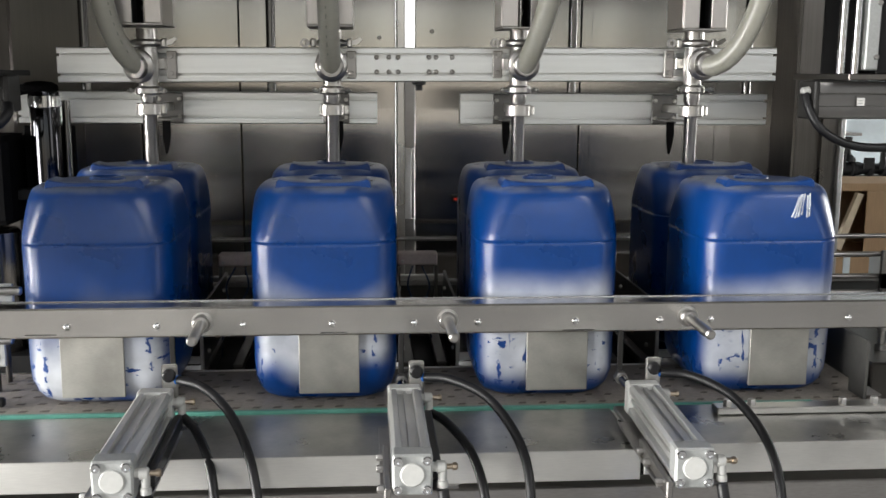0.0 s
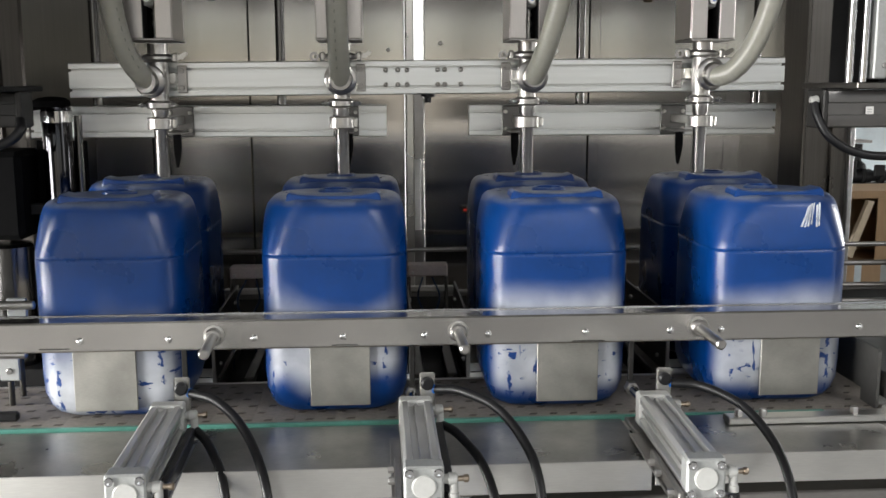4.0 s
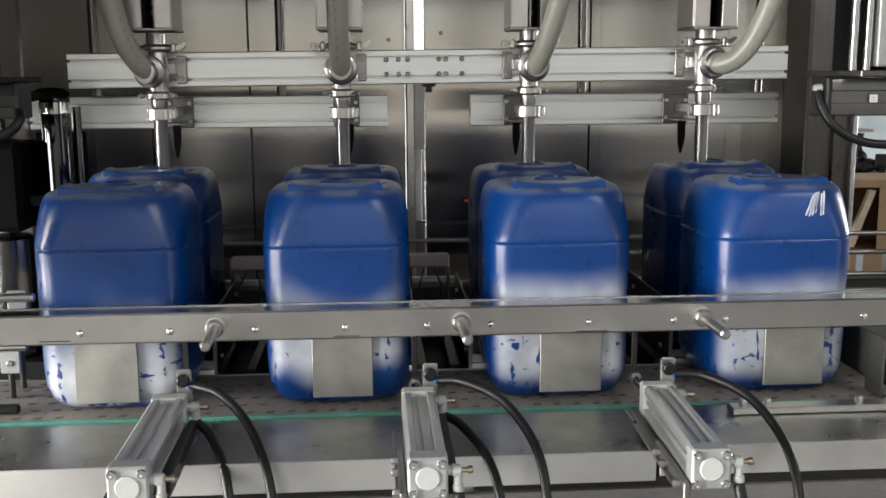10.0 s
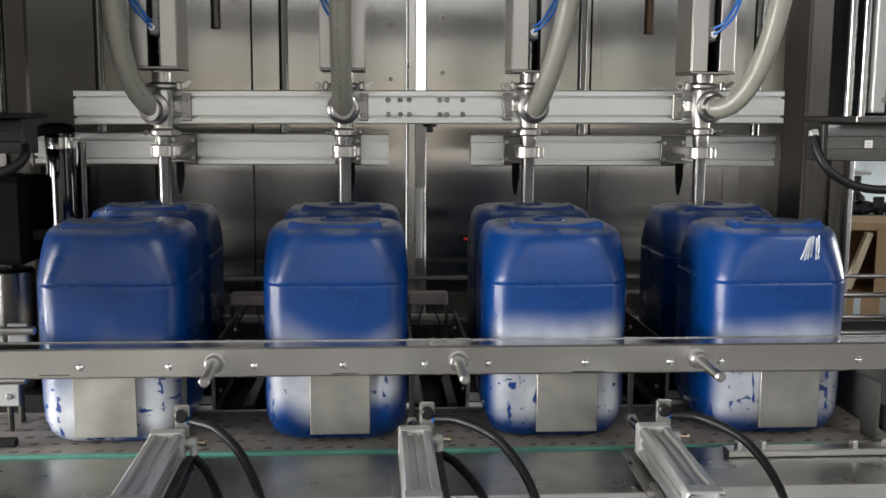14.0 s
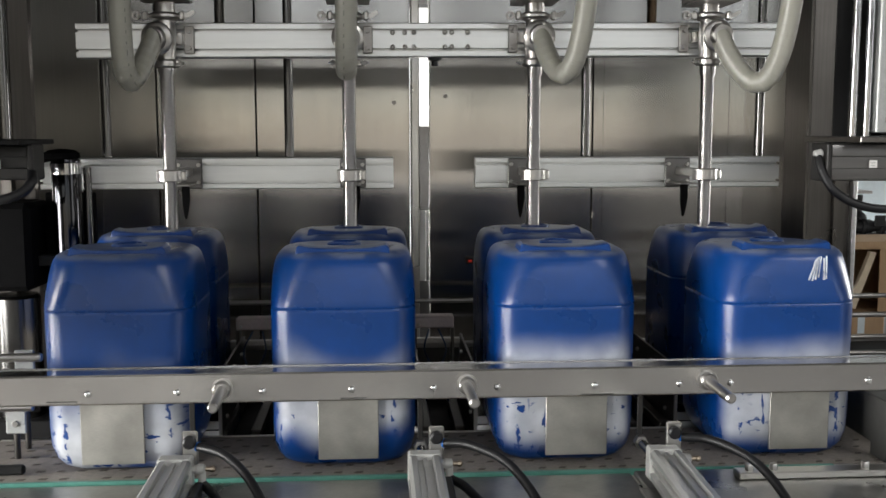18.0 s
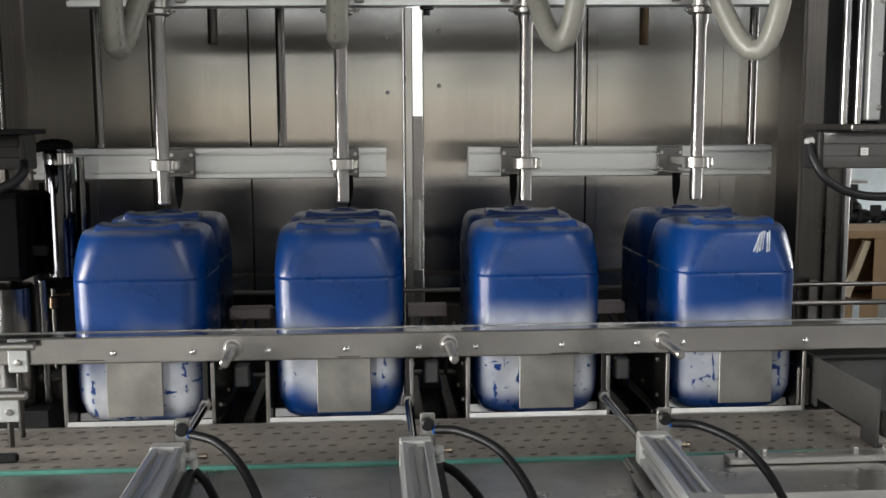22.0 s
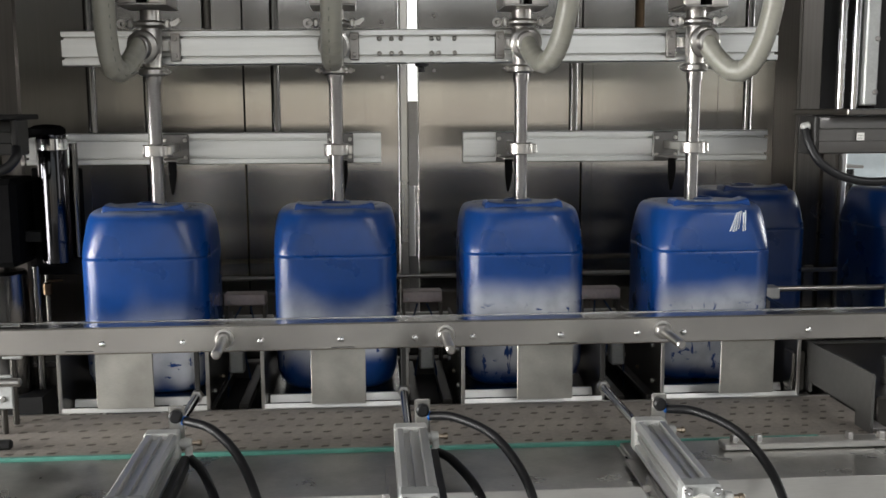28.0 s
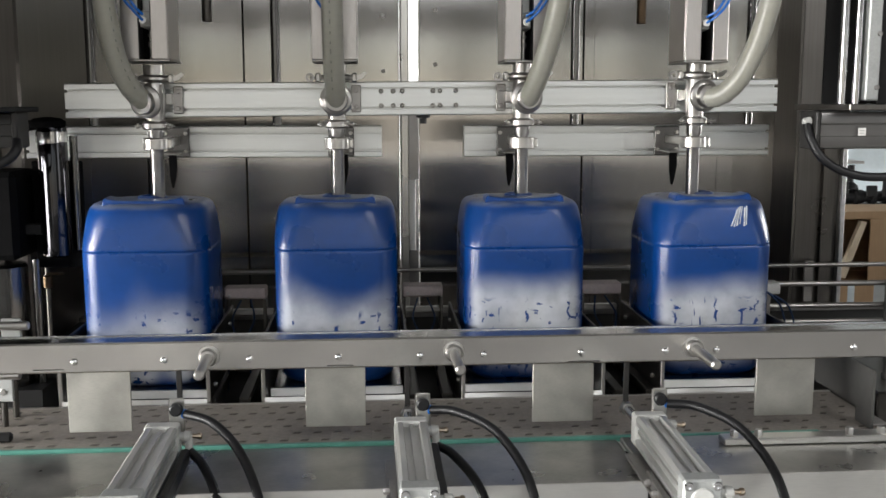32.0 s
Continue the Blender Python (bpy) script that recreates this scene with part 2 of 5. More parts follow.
SATIN_TUBE = node_mat("satin_stainless_tube", (0.37, 0.36, 0.35), 0.32, 1.0, 0.05, 60, (1, 1, 6), 0.08, 9.0, 0.0, 0.04)
BRASS = node_mat("brass", (0.38, 0.31, 0.235), 0.3, 1.0, 0.08, 90, (1, 1, 1), 0.12, 12.0)
BRONZE = node_mat("dark_bronze", (0.10, 0.07, 0.045), 0.35, 1.0, 0.1, 90, (1, 1, 1), 0.15, 12.0)
INK = node_mat("faded_black_print", (0.17, 0.17, 0.15), 0.6, 0.0, 0.1, 200)
BELT = node_mat("grey_brown_belt", (0.262, 0.234, 0.205), 0.6, 0.0, 0.15, 120, (1, 1, 1), 0.25, 7.0, 0.2, 0.1)
BELT_HOLE = node_mat("belt_slot", (0.10, 0.086, 0.073), 0.7, 0.0, 0.1, 90)
GREEN = node_mat("green_wear_strip", (0.09, 0.26, 0.21), 0.3, 0.0, 0.1, 60, (1, 1, 1), 0.2, 6.0)
CONCRETE = node_mat("hall_floor", (0.25, 0.245, 0.235), 0.45, 0.0, 0.15, 30, (1, 1, 1), 0.25, 0.8, 0.1, 0.15)
WALL_PAINT = node_mat("hall_wall_paint", (0.13, 0.128, 0.123), 0.7, 0.0, 0.03, 50, (1, 1, 1), 0.08, 0.7, 0.05)
CEILING = node_mat("hall_ceiling_paint", (0.10, 0.10, 0.10), 0.7, 0.0, 0.03, 50, (1, 1, 1), 0.1, 0.6)
CARD = node_mat("cardboard", (0.42, 0.28, 0.16), 0.75, 0.0, 0.06, 150, (1, 1, 0.1), 0.12, 4.0, 0.1)
PALE_CARD = node_mat("bleached_cardboard", (0.66, 0.55, 0.40), 0.75, 0.0, 0.06, 150, (1, 1, 0.1), 0.1, 6.0, 0.1)
GALV = node_mat("galvanised_steel", (0.45, 0.45, 0.45), 0.35, 0.9, 0.12, 60, (1, 1, 1), 0.15, 7.0, 0.05, 0.08)
WINDOW_FRAME = node_mat("window_frame_paint", (0.7, 0.7, 0.7), 0.5, 0.0, 0.03, 50)
TAPE = node_mat("clear_tape", (0.8, 0.84, 0.88), 0.2, 0.0, 0.15, 160, (1, 1, 0.2), 0.3, 30.0, Alpha=0.34)
tangent = SATIN_TUBE.node_tree.nodes.new("ShaderNodeTangent")      # polished round and round
tangent.direction_type, tangent.axis = "RADIAL", "Z"
tube_bsdf = SATIN_TUBE.node_tree.nodes["Principled BSDF"]
SATIN_TUBE.node_tree.links.new(tangent.outputs[0], tube_bsdf.inputs["Tangent"])
tube_bsdf.inputs["Anisotropic"].default_value, tube_bsdf.inputs["Anisotropic Rotation"].default_value = 0.85, 0.25
DAYLIGHT = bpy.data.materials.new("bright_daylight")
DAYLIGHT.use_nodes = True
DAYLIGHT.node_tree.nodes["Principled BSDF"].inputs["Base Color"].default_value = (0.8, 0.8, 0.8, 1)
DAYLIGHT.node_tree.nodes["Principled BSDF"].inputs["Emission Color"].default_value = (1, 0.99, 0.97, 1)
DAYLIGHT.node_tree.nodes["Principled BSDF"].inputs["Emission Strength"].default_value = 0.85
RED_LAMP = bpy.data.materials.new("red_sensor_lamp")
RED_LAMP.use_nodes = True
RED_LAMP.node_tree.nodes["Principled BSDF"].inputs["Base Color"].default_value = (0.5, 0.02, 0.01, 1)
RED_LAMP.node_tree.nodes["Principled BSDF"].inputs["Emission Color"].default_value = (1, 0.05, 0.02, 1)
RED_LAMP.node_tree.nodes["Principled BSDF"].inputs["Emission Strength"].default_value = 0.14


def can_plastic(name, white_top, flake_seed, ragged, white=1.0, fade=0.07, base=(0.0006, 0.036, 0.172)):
    """Blue polyethylene with dust, and a sprayed white patch low on the front face whose upper edge fades and whose film has flaked."""
    m = node_mat(name, base, 0.285, 0.0, 0.05, 70, (1, 1, 1), 0.16, 9.0, 0.06, 0.03, Specular_IOR_Level=0.5)
    nt = m.node_tree
    N, L = nt.nodes.new, nt.links.new
    bsdf = nt.nodes["Principled BSDF"]
    blue = bsdf.inputs["Base Color"].links[0].from_socket
    tc = N("ShaderNodeTexCoord")
    sep = N("ShaderNodeSeparateXYZ")
    L(tc.outputs["Object"], sep.inputs[0])

    def rng(src, a, b, c=0.0, d=1.0, smooth=True):
        r = N("ShaderNodeMapRange")
        r.interpolation_type = "SMOOTHSTEP" if smooth else "LINEAR"
        for i, v in enumerate((a, b, c, d)):
            r.inputs[i + 1].default_value = v
        L(src, r.inputs[0])
        return r.outputs[0]

    def op(kind, a, b):
        n = N("ShaderNodeMath")
        n.operation = kind
        for i, v in enumerate((a, b)):
            if isinstance(v, (int, float)):
                n.inputs[i].default_value = v
            else:
                L(v, n.inputs[i])
        return n.outputs[0]

    def noise_at(scale, off, stretch=(1, 1, 1), detail=4):
        mp = N("ShaderNodeMapping")
        mp.inputs["Location"].default_value, mp.inputs["Scale"].default_value = (off, off * 0.7, off * 1.3), stretch
        L(tc.outputs["Object"], mp.inputs[0])
        n = N("ShaderNodeTexNoise")
        n.inputs["Scale"].default_value, n.inputs["Detail"].default_value = scale, detail
        L(mp.outputs[0], n.inputs["Vector"])
        return n.outputs[0]

    wavy = op("ADD", sep.outputs[2], rng(noise_at(7, flake_seed, (1, 1, 0.4), 1), 0.3, 0.7, -ragged, ragged))
    band = op("MULTIPLY", rng(wavy, white_top, white_top - fade), rng(wavy, 0.014, 0.06))
    front = rng(sep.outputs[1], -0.100, -0.128)
    inside = op("MULTIPLY", rng(sep.outputs[0], 0.138, 0.106), rng(sep.outputs[0], -0.138, -0.106))
    flakes = rng(noise_at(52, flake_seed + 3.1, (0.55, 1, 1.5), 8), 0.615, 0.625)
    streak = rng(noise_at(9, flake_seed + 7.7), 0.47, 0.53)
    low = rng(sep.outputs[2], white_top - 0.06, white_top - 0.08)
    scratch = op("MULTIPLY", rng(noise_at(34, flake_seed + 9.3, (2.4, 1, 0.55), 7), 0.60, 0.63), rng(noise_at(11, flake_seed + 4.4, (1.6, 1, 0.35)), 0.54, 0.58))
    ax = op("ABSOLUTE", op("ADD", sep.outputs[0], rng(noise_at(60, flake_seed + 2.9), 0.2, 0.8, -0.007, 0.007, False)), 0)
    seam = op("MAXIMUM", rng(ax, 0.005, 0.002), rng(op("ABSOLUTE", op("SUBTRACT", ax, 0.094), 0), 0.005, 0.002))
    scratch = op("MAXIMUM", scratch, op("MULTIPLY", seam, rng(noise_at(48, flake_seed + 8.2, (1, 1, 0.8), 6), 0.50, 0.54)))
    film = op("SUBTRACT", 1.0, op("MULTIPLY", op("MAXIMUM", op("MULTIPLY", flakes, streak), scratch), low))
    thin = rng(noise_at(8, flake_seed + 6.1, (1, 1, 0.7), 5), 0.32, 0.68, 0.76, 1.0)
    mask = op("MULTIPLY", op("MULTIPLY", band, front), op("MULTIPLY", op("MULTIPLY", inside, film), op("MULTIPLY", thin, white)))
    grey = rng(noise_at(16, flake_seed + 1.7), 0.3, 0.7, 0.68, 1.0)
    mix = N("ShaderNodeMix")
    mix.data_type = "RGBA"
    L(mask, mix.inputs[0])
    L(blue, mix.inputs[6])
    hs = N("ShaderNodeHueSaturation")
    hs.inputs["Color"].default_value = (0.62, 0.64, 0.67, 1)
    L(grey, hs.inputs["Value"])
    L(hs.outputs[0], mix.inputs[7])
    # settled dust on what faces up
    geo = N("ShaderNodeNewGeometry")
    sepn = N("ShaderNodeSeparateXYZ")
    L(geo.outputs["Normal"], sepn.inputs[0])
    dust = op("MULTIPLY", rng(sepn.outputs[2], 0.45, 0.95), rng(noise_at(22, flake_seed + 5), 0.40, 0.62, 0.15, 0.58))
    mix2 = N("ShaderNodeMix")
    mix2.data_type = "RGBA"
    L(dust, mix2.inputs[0])
    L(mix.outputs[2], mix2.inputs[6])
    mix2.inputs[7].default_value = (0.22, 0.24, 0.27, 1)
    L(mix2.outputs[2], bsdf.inputs["Base Color"])
    # blown plastic is slightly wavy
    wave = N("ShaderNodeBump")
    wave.inputs["Strength"].default_value, wave.inputs["Distance"].default_value = 0.14, 0.006
    L(noise_at(13, flake_seed + 2.2, (1, 1, 0.8), 2), wave.inputs["Height"])
    L(bsdf.inputs["Normal"].links[0].from_socket, wave.inputs["Normal"])
    L(wave.outputs[0], bsdf.inputs["Normal"])
    return m


# ---- mesh helpers ----
def finish(name, bm, material, angle=32):
    bmesh.ops.recalc_face_normals(bm, faces=bm.faces)
    me = bpy.data.meshes.new(name)
    bm.to_mesh(me)
    bm.free()
    for p in me.polygons:
        p.use_smooth = True
    me.set_sharp_from_angle(angle=radians(angle))
    me.materials.append(material)
    return me


def part(name, bm, material, parent, label="", m=None):
    """Links a bmesh as ONE mesh object under a thing or under a part."""
    ob = new(name, finish(name, bm, material))
    if parent is not None:
        ob.parent = parent
    if m is not None:
        ob.matrix_basis = m
    return tagged(ob, label)


def thing(name, label, category, group="", kind="", m=None):
    ob = new(name)
    ob.empty_display_size = 0.05
    if m is not None:
        ob.matrix_basis = m
    return tagged(ob, label, category, group, kind)


def again(ob, m, parent=None):
    """A further part on the same mesh."""
    o = new(ob.name.split(".")[0], ob.data)
    o.parent = parent if parent is not None else ob.parent
    o.matrix_basis = m
    return o


def box(bm, x0, y0, z0, x1, y1, z1, bevel=0.0, seg=1):
    seg = 1                                  # one flat chamfer keeps the large faces flat
    r = bmesh.ops.create_cube(bm, size=1)
    vs = r["verts"]
    for v in vs:
        v.co = Vector(((x0 + x1) / 2 + v.co.x * (x1 - x0), (y0 + y1) / 2 + v.co.y * (y1 - y0), (z0 + z1) / 2 + v.co.z * (z1 - z0)))
    if bevel:
        es = list({e for v in vs for e in v.link_edges})
        bmesh.ops.bevel(bm, geom=es, offset=bevel, segments=seg, affect="EDGES", profile=0.5)
    return bm


def lathe(bm, origin, axis, profile, seg=20, caps=True):
    """Revolves (radius, height) pairs about an axis from origin."""
    axis = Vector(axis).normalized()
    q = axis.to_track_quat("Z", "Y")
    rings = []
    for r, h in profile:
        ring = []
        for i in range(seg):
            a = 2 * math.pi * i / seg
            ring.append(bm.verts.new(Vector(origin) + q @ Vector((r * math.cos(a), r * math.sin(a), h))))
        rings.append(ring)
    for a, b in zip(rings, rings[1:]):
        for i in range(seg):
            bm.faces.new((a[i], a[(i + 1) % seg], b[(i + 1) % seg], b[i]))
    if caps:
        bm.faces.new(rings[0][::-1])
        bm.faces.new(rings[-1])
    return bm


def rod(bm, p0, p1, r, seg=16, chamfer=0.0):
    d = Vector(p1) - Vector(p0)
    n = d.length
    c = chamfer
    prof = [(r - c, 0), (r, c), (r, n - c), (r - c, n)] if c else [(r, 0), (r, n)]
    return lathe(bm, p0, d, prof, seg)


def smooth_line(points, n):
    """A Catmull-Rom curve through the points."""
    ps = [Vector(p) for p in points]
    ps = [2 * ps[0] - ps[1]] + ps + [2 * ps[-1] - ps[-2]]
    out = []
    for i in range(1, len(ps) - 2):
        a, b, c, d = ps[i - 1:i + 3]
        for k in range(n):
            t = k / n
            out.append(0.5 * ((2 * b) + (c - a) * t + (2 * a - 5 * b + 4 * c - d) * t * t + (3 * b - a - 3 * c + d) * t ** 3))
    out.append(ps[-2])
    return out


def sweep(bm, pts, r, seg=12):
    rings = []
    up = Vector((0.13, 0.21, 0.97))
    for i, p in enumerate(pts):
        d = (pts[min(i + 1, len(pts) - 1)] - pts[max(i - 1, 0)]).normalized()
        s = d.cross(up)
        if s.length < 0.05:
            s = d.cross(Vector((1, 0, 0)))
        s.normalize()
        up = s.cross(d)
        rings.append([bm.verts.new(p + r * (math.cos(2 * math.pi * k / seg) * s + math.sin(2 * math.pi * k / seg) * up)) for k in range(seg)])
    for a, b in zip(rings, rings[1:]):
        for i in range(seg):
            bm.faces.new((a[i], a[(i + 1) % seg], b[(i + 1) % seg], b[i]))
    bm.faces.new(rings[0][::-1])
    bm.faces.new(rings[-1])
    return bm


def prism(bm, poly, axis, a, b):
    """Extrudes a closed outline of (u, v) along x, y or z from a to b."""
    def at(u, v, w):
        return {"x": (w, u, v), "y": (u, w, v), "z": (u, v, w)}[axis]
    v0 = [bm.verts.new(at(u, v, a)) for u, v in poly]
    v1 = [bm.verts.new(at(u, v, b)) for u, v in poly]
    n = len(poly)
    for i in range(n):
        bm.faces.new((v0[i], v0[(i + 1) % n], v1[(i + 1) % n], v1[i]))
    bm.faces.new(v0[::-1])
    bm.faces.new(v1)
    return bm


def B():
    return bmesh.new()


def hex_bolt(bm, p, axis, r, h, seg=6):
    lathe(bm, p, axis, [(r, 0), (r, h * 0.8), (r * 0.8, h)], seg)
    return bm


def facet_ring(hw, hd, c, flat, z, n=8, bulge=0.0, m=6):
    """A rounded ring whose corners flatten towards a chamfer of width c and whose long faces swell a little."""
    pts = []
    for sx, sy, turned in ((1, 1, 0), (-1, 1, 1), (-1, -1, 0), (1, -1, 1)):
        corner = []
        for i in range(n + 1):
            s = i / n
            a = radians(90 * s)
            u = (1 - flat) * (1 - math.cos(a)) + flat * s
            v = (1 - flat) * (1 - math.sin(a)) + flat * (1 - s)
            corner.append((sx * (hw - c * u), sy * (hd - c * v), z))
        corner = corner[::-1] if turned else corner
        if pts:                              # points across the face between two corners
            p, q = pts[-1], corner[0]
            pts += [(p[0] + (q[0] - p[0]) * k / m, p[1] + (q[1] - p[1]) * k / m, z) for k in range(1, m)]
        pts += corner
    p, q = pts[-1], pts[0]
    pts += [(p[0] + (q[0] - p[0]) * k / m, p[1] + (q[1] - p[1]) * k / m, z) for k in range(1, m)]
    return [(x * (1 + 0.4 * bulge / hw * (1 - (y / hd) ** 2)), y + bulge * (y / hd) * (1 - (x / hw) ** 2), z) for x, y, z in pts]


def loft(bm, rings, cap0=True, cap1=True):
    vs = [[bm.verts.new(p) for p in ring] for ring in rings]
    n = len(vs[0])
    for a, b in zip(vs, vs[1:]):
        for i in range(n):
            bm.faces.new((a[i], a[(i + 1) % n], b[(i + 1) % n], b[i]))
    if cap0:
        bm.faces.new(vs[0][::-1])
    if cap1:
        bm.faces.new(vs[-1])
    return bm

# ---- hall ----
def structure(name, bm, material, label=""):
    ob = new(name, finish(name, bm, material))
    return tagged(ob, label, kind="structure")


x0, x1, y0, y1, hz = HALL
structure("floor", box(B(), x0 - 0.2, y0 - 0.2, -0.1, x1 + 0.2, y1 + 0.2, 0.0), CONCRETE, "dull grey factory floor")
cb = B()
box(cb, x0 - 0.2, y0 - 0.2, hz, x1 + 0.2, ROOF_Y[0], hz + 0.15)
box(cb, x0 - 0.2, ROOF_Y[1], hz, x1 + 0.2, y1 + 0.2, hz + 0.15)
cur = x0 - 0.2
for cx, w in ROOF_FILLS:
    box(cb, cur, ROOF_Y[0], hz, cx - w / 2, ROOF_Y[1], hz + 0.15)
    cur = cx + w / 2
box(cb, cur, ROOF_Y[0], hz, x1 + 0.2, ROOF_Y[1], hz + 0.15)
structure("ceiling", cb, CEILING, "dark factory ceiling with openings for added fill light")


def wall_with_windows(name, along, fixed, thick, lo, hi, *tiers):
    """A wall along x or y, in pieces round its openings (centre, width, foot, head), tier by tier; each tier after the first starts half way to the one below."""
    bm = B()
    cuts = [0] + [(max(h[3] for h in a) + min(h[2] for h in b)) / 2 for a, b in zip(tiers, tiers[1:])] + [hz]
    def piece(a, b, za, zb):
        if zb - za < 0.01 or b - a < 0.01:
            return
        if along == "x":
            box(bm, a, fixed, za, b, fixed + thick, zb)
        else:
            box(bm, fixed, a, za, fixed + thick, b, zb)
    for foot, head, row in zip(cuts, cuts[1:], tiers):
        cur = lo
        for c, w, za, zb in sorted(row):
            piece(cur, c - w / 2, foot, head)
            piece(c - w / 2, c + w / 2, foot, za)
            piece(c - w / 2, c + w / 2, zb, head)
            cur = c + w / 2
        piece(cur, hi, foot, head)
    return structure(name, bm, WALL_PAINT, "plain pale painted hall wall")


wall_with_windows("wall_south", "x", y0 - 0.2, 0.2, x0 - 0.2, x1 + 0.2, [(c, w, *WINDOW_Z) for c, w in WINDOWS_FRONT], [(c, w, *HIGH_Z) for c, w in WINDOWS_HIGH], [(c, w, *TOP_Z) for c, w in WINDOWS_HIGH])
wall_with_windows("wall_west", "y", x0 - 0.2, 0.2, y0, y1, [(c, w, *WEST_Z) for c, w in WINDOWS_WEST] + [(*DOOR_WEST, 0.0, DOOR_Z)])
wall_with_windows("wall_east", "y", x1, 0.2, y0, y1, [(c, w, *WINDOW_Z) for c, w in FILL_WINDOWS_EAST] + [(*DOOR_EAST, 0.0, DOOR_Z)])
wall_with_windows("wall_north", "x", y1, 0.2, x0 - 0.2, x1 + 0.2, [(c, w, *BACK_Z) for c, w in WINDOWS_BACK])

structure("backdrop", box(B(), -1.6, y1 + 0.9, 0.2, 2.4, y1 + 0.95, 3.4), DAYLIGHT, "bright daylight outside the back window")

# ---- filling machine frame ----
TOP = 2.12
machine = thing("filling_machine_frame", "stainless steel cabinet of a four-head filling machine", "machine frame", kind="structure")
# back wall of upright sheets with narrow recessed joints
panel_edges = [(-1.05, -0.674), (-0.670, -0.377), (-0.373, 0.094), (0.155, 0.664), (0.668, 1.127), (1.131, 1.44)]
for a, b in panel_edges:
    part("back_panel", box(B(), a + 0.0005, 1.30, 0.55, b - 0.0005, 1.312, TOP, 0.0008), PANEL_DARK if a < -1 or a > 1.1 else STEEL_PANEL, machine, "brushed stainless sheet")
part("backing_sheet", box(B(), -1.05, 1.316, 0.5, 0.0945, 1.325, TOP), DARK, machine)
part("backing_sheet", box(B(), 0.152, 1.316, 0.5, 1.44, 1.325, TOP), DARK, machine)
part("lower_back_sheet", box(B(), -1.05, 1.30, 0.1, 1.44, 1.312, 0.545), DARK, machine)
# raised strips beside the joints
for xs in (-0.30, 0.70, 1.10):
    part("wall_strip", box(B(), xs, 1.2972, 0.6, xs + 0.05, 1.2985, TOP), STEEL_PANEL, machine)
# the middle post with its folded edge and a bright polished insert
part("middle_post", prism(B(), [(0.096, 1.326), (0.096, 1.235), (0.099, 1.231), (0.118, 1.231), (0.121, 1.235), (0.121, 1.326)], "z", 0.6, TOP), STEEL, machine)
part("middle_post_edge", prism(B(), [(0.151, 1.326), (0.151, 1.248), (0.154, 1.246), (0.1545, 1.326)], "z", 0.6, TOP), STEEL, machine)
for za, zb in ((0.6, 1.018), (1.236, 1.492)):
    part("post_filler", box(B(), 0.1215, 1.246, za, 0.1505, 1.256, zb, 0.001), STEEL_DULL, machine, "grey strip closing the slot")
bolt_bm = hex_bolt(B(), (0, 0, 0), (0, -1, 0), 0.0065, 0.006, 10)
wall_bolt = part("wall_bolt", bolt_bm, STEEL_DULL, machine, m=pose(0.046, 1.30, 1.565))
for bx, bz in ((0.046, 1.73), (0.205, 1.585), (0.205, 1.75), (0.046, 1.89)):
    again(wall_bolt, pose(bx, 1.30, bz))
part("pale_strip", box(B(), 0.1215, 1.246, 1.0185, 0.1405, 1.256, 1.2355, 0.001), WHITE_PLASTIC, machine, "pale strip closing the slot")
part("slot_cover", box(B(), 0.141, 1.2465, 1.0185, 0.1505, 1.2545, 1.2355, 0.001), STEEL, machine)
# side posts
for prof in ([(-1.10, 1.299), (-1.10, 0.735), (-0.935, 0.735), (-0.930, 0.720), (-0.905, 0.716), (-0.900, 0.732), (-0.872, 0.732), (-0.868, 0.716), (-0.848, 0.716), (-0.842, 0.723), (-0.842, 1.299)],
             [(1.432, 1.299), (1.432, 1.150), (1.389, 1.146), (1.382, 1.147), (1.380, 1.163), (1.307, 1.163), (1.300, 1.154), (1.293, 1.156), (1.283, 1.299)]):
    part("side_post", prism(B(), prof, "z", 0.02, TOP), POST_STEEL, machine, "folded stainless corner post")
part("outer_edge_strip", box(B(), 1.4325, 1.13, 0.4, 1.447, 1.17, TOP, 0.002), GALV, machine, "pale aluminium edging")
# top housing that carries the lift; out of view, it darkens the cabinet's top
part("head_box", box(B(), -1.114, 0.70, TOP, 1.45, 1.325, TOP + 0.35, 0.004), STEEL_DULL, machine)
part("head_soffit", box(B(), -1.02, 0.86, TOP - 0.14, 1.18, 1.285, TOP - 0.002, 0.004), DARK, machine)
# unseen panel, added to keep western light off the left parts
shade_bm = prism(B(), [(-0.60, 1.06), (-0.08, 1.06), (-0.08, 1.36), (0.734, 1.36), (0.734, TOP + 0.35), (-0.60, TOP + 0.35)], "x", -1.135, -1.115)
part("end_panel", shade_bm, POST_STEEL, machine, "unseen panel that shades the left side")
# unseen hood, added to shade the upper cabinet and its wall reflection
part("front_hood", box(B(), -1.114, 0.12, 2.10, 1.45, 0.17, TOP + 0.35, 0.004), DARK_STEEL, machine)
part("head_beam", box(B(), -1.114, 0.171, TOP + 0.1, 1.45, 0.695, TOP + 0.3, 0.004), STEEL_DULL, machine)
for sx in (-0.433, 0.763):
    part("stub_pipe", rod(B(), (sx, 1.0, 1.685), (sx, 1.0, TOP - 0.14), 0.0135, 16, 0.002), DARK_STEEL if sx < 0 else BRONZE, machine, "short threaded pipe end")
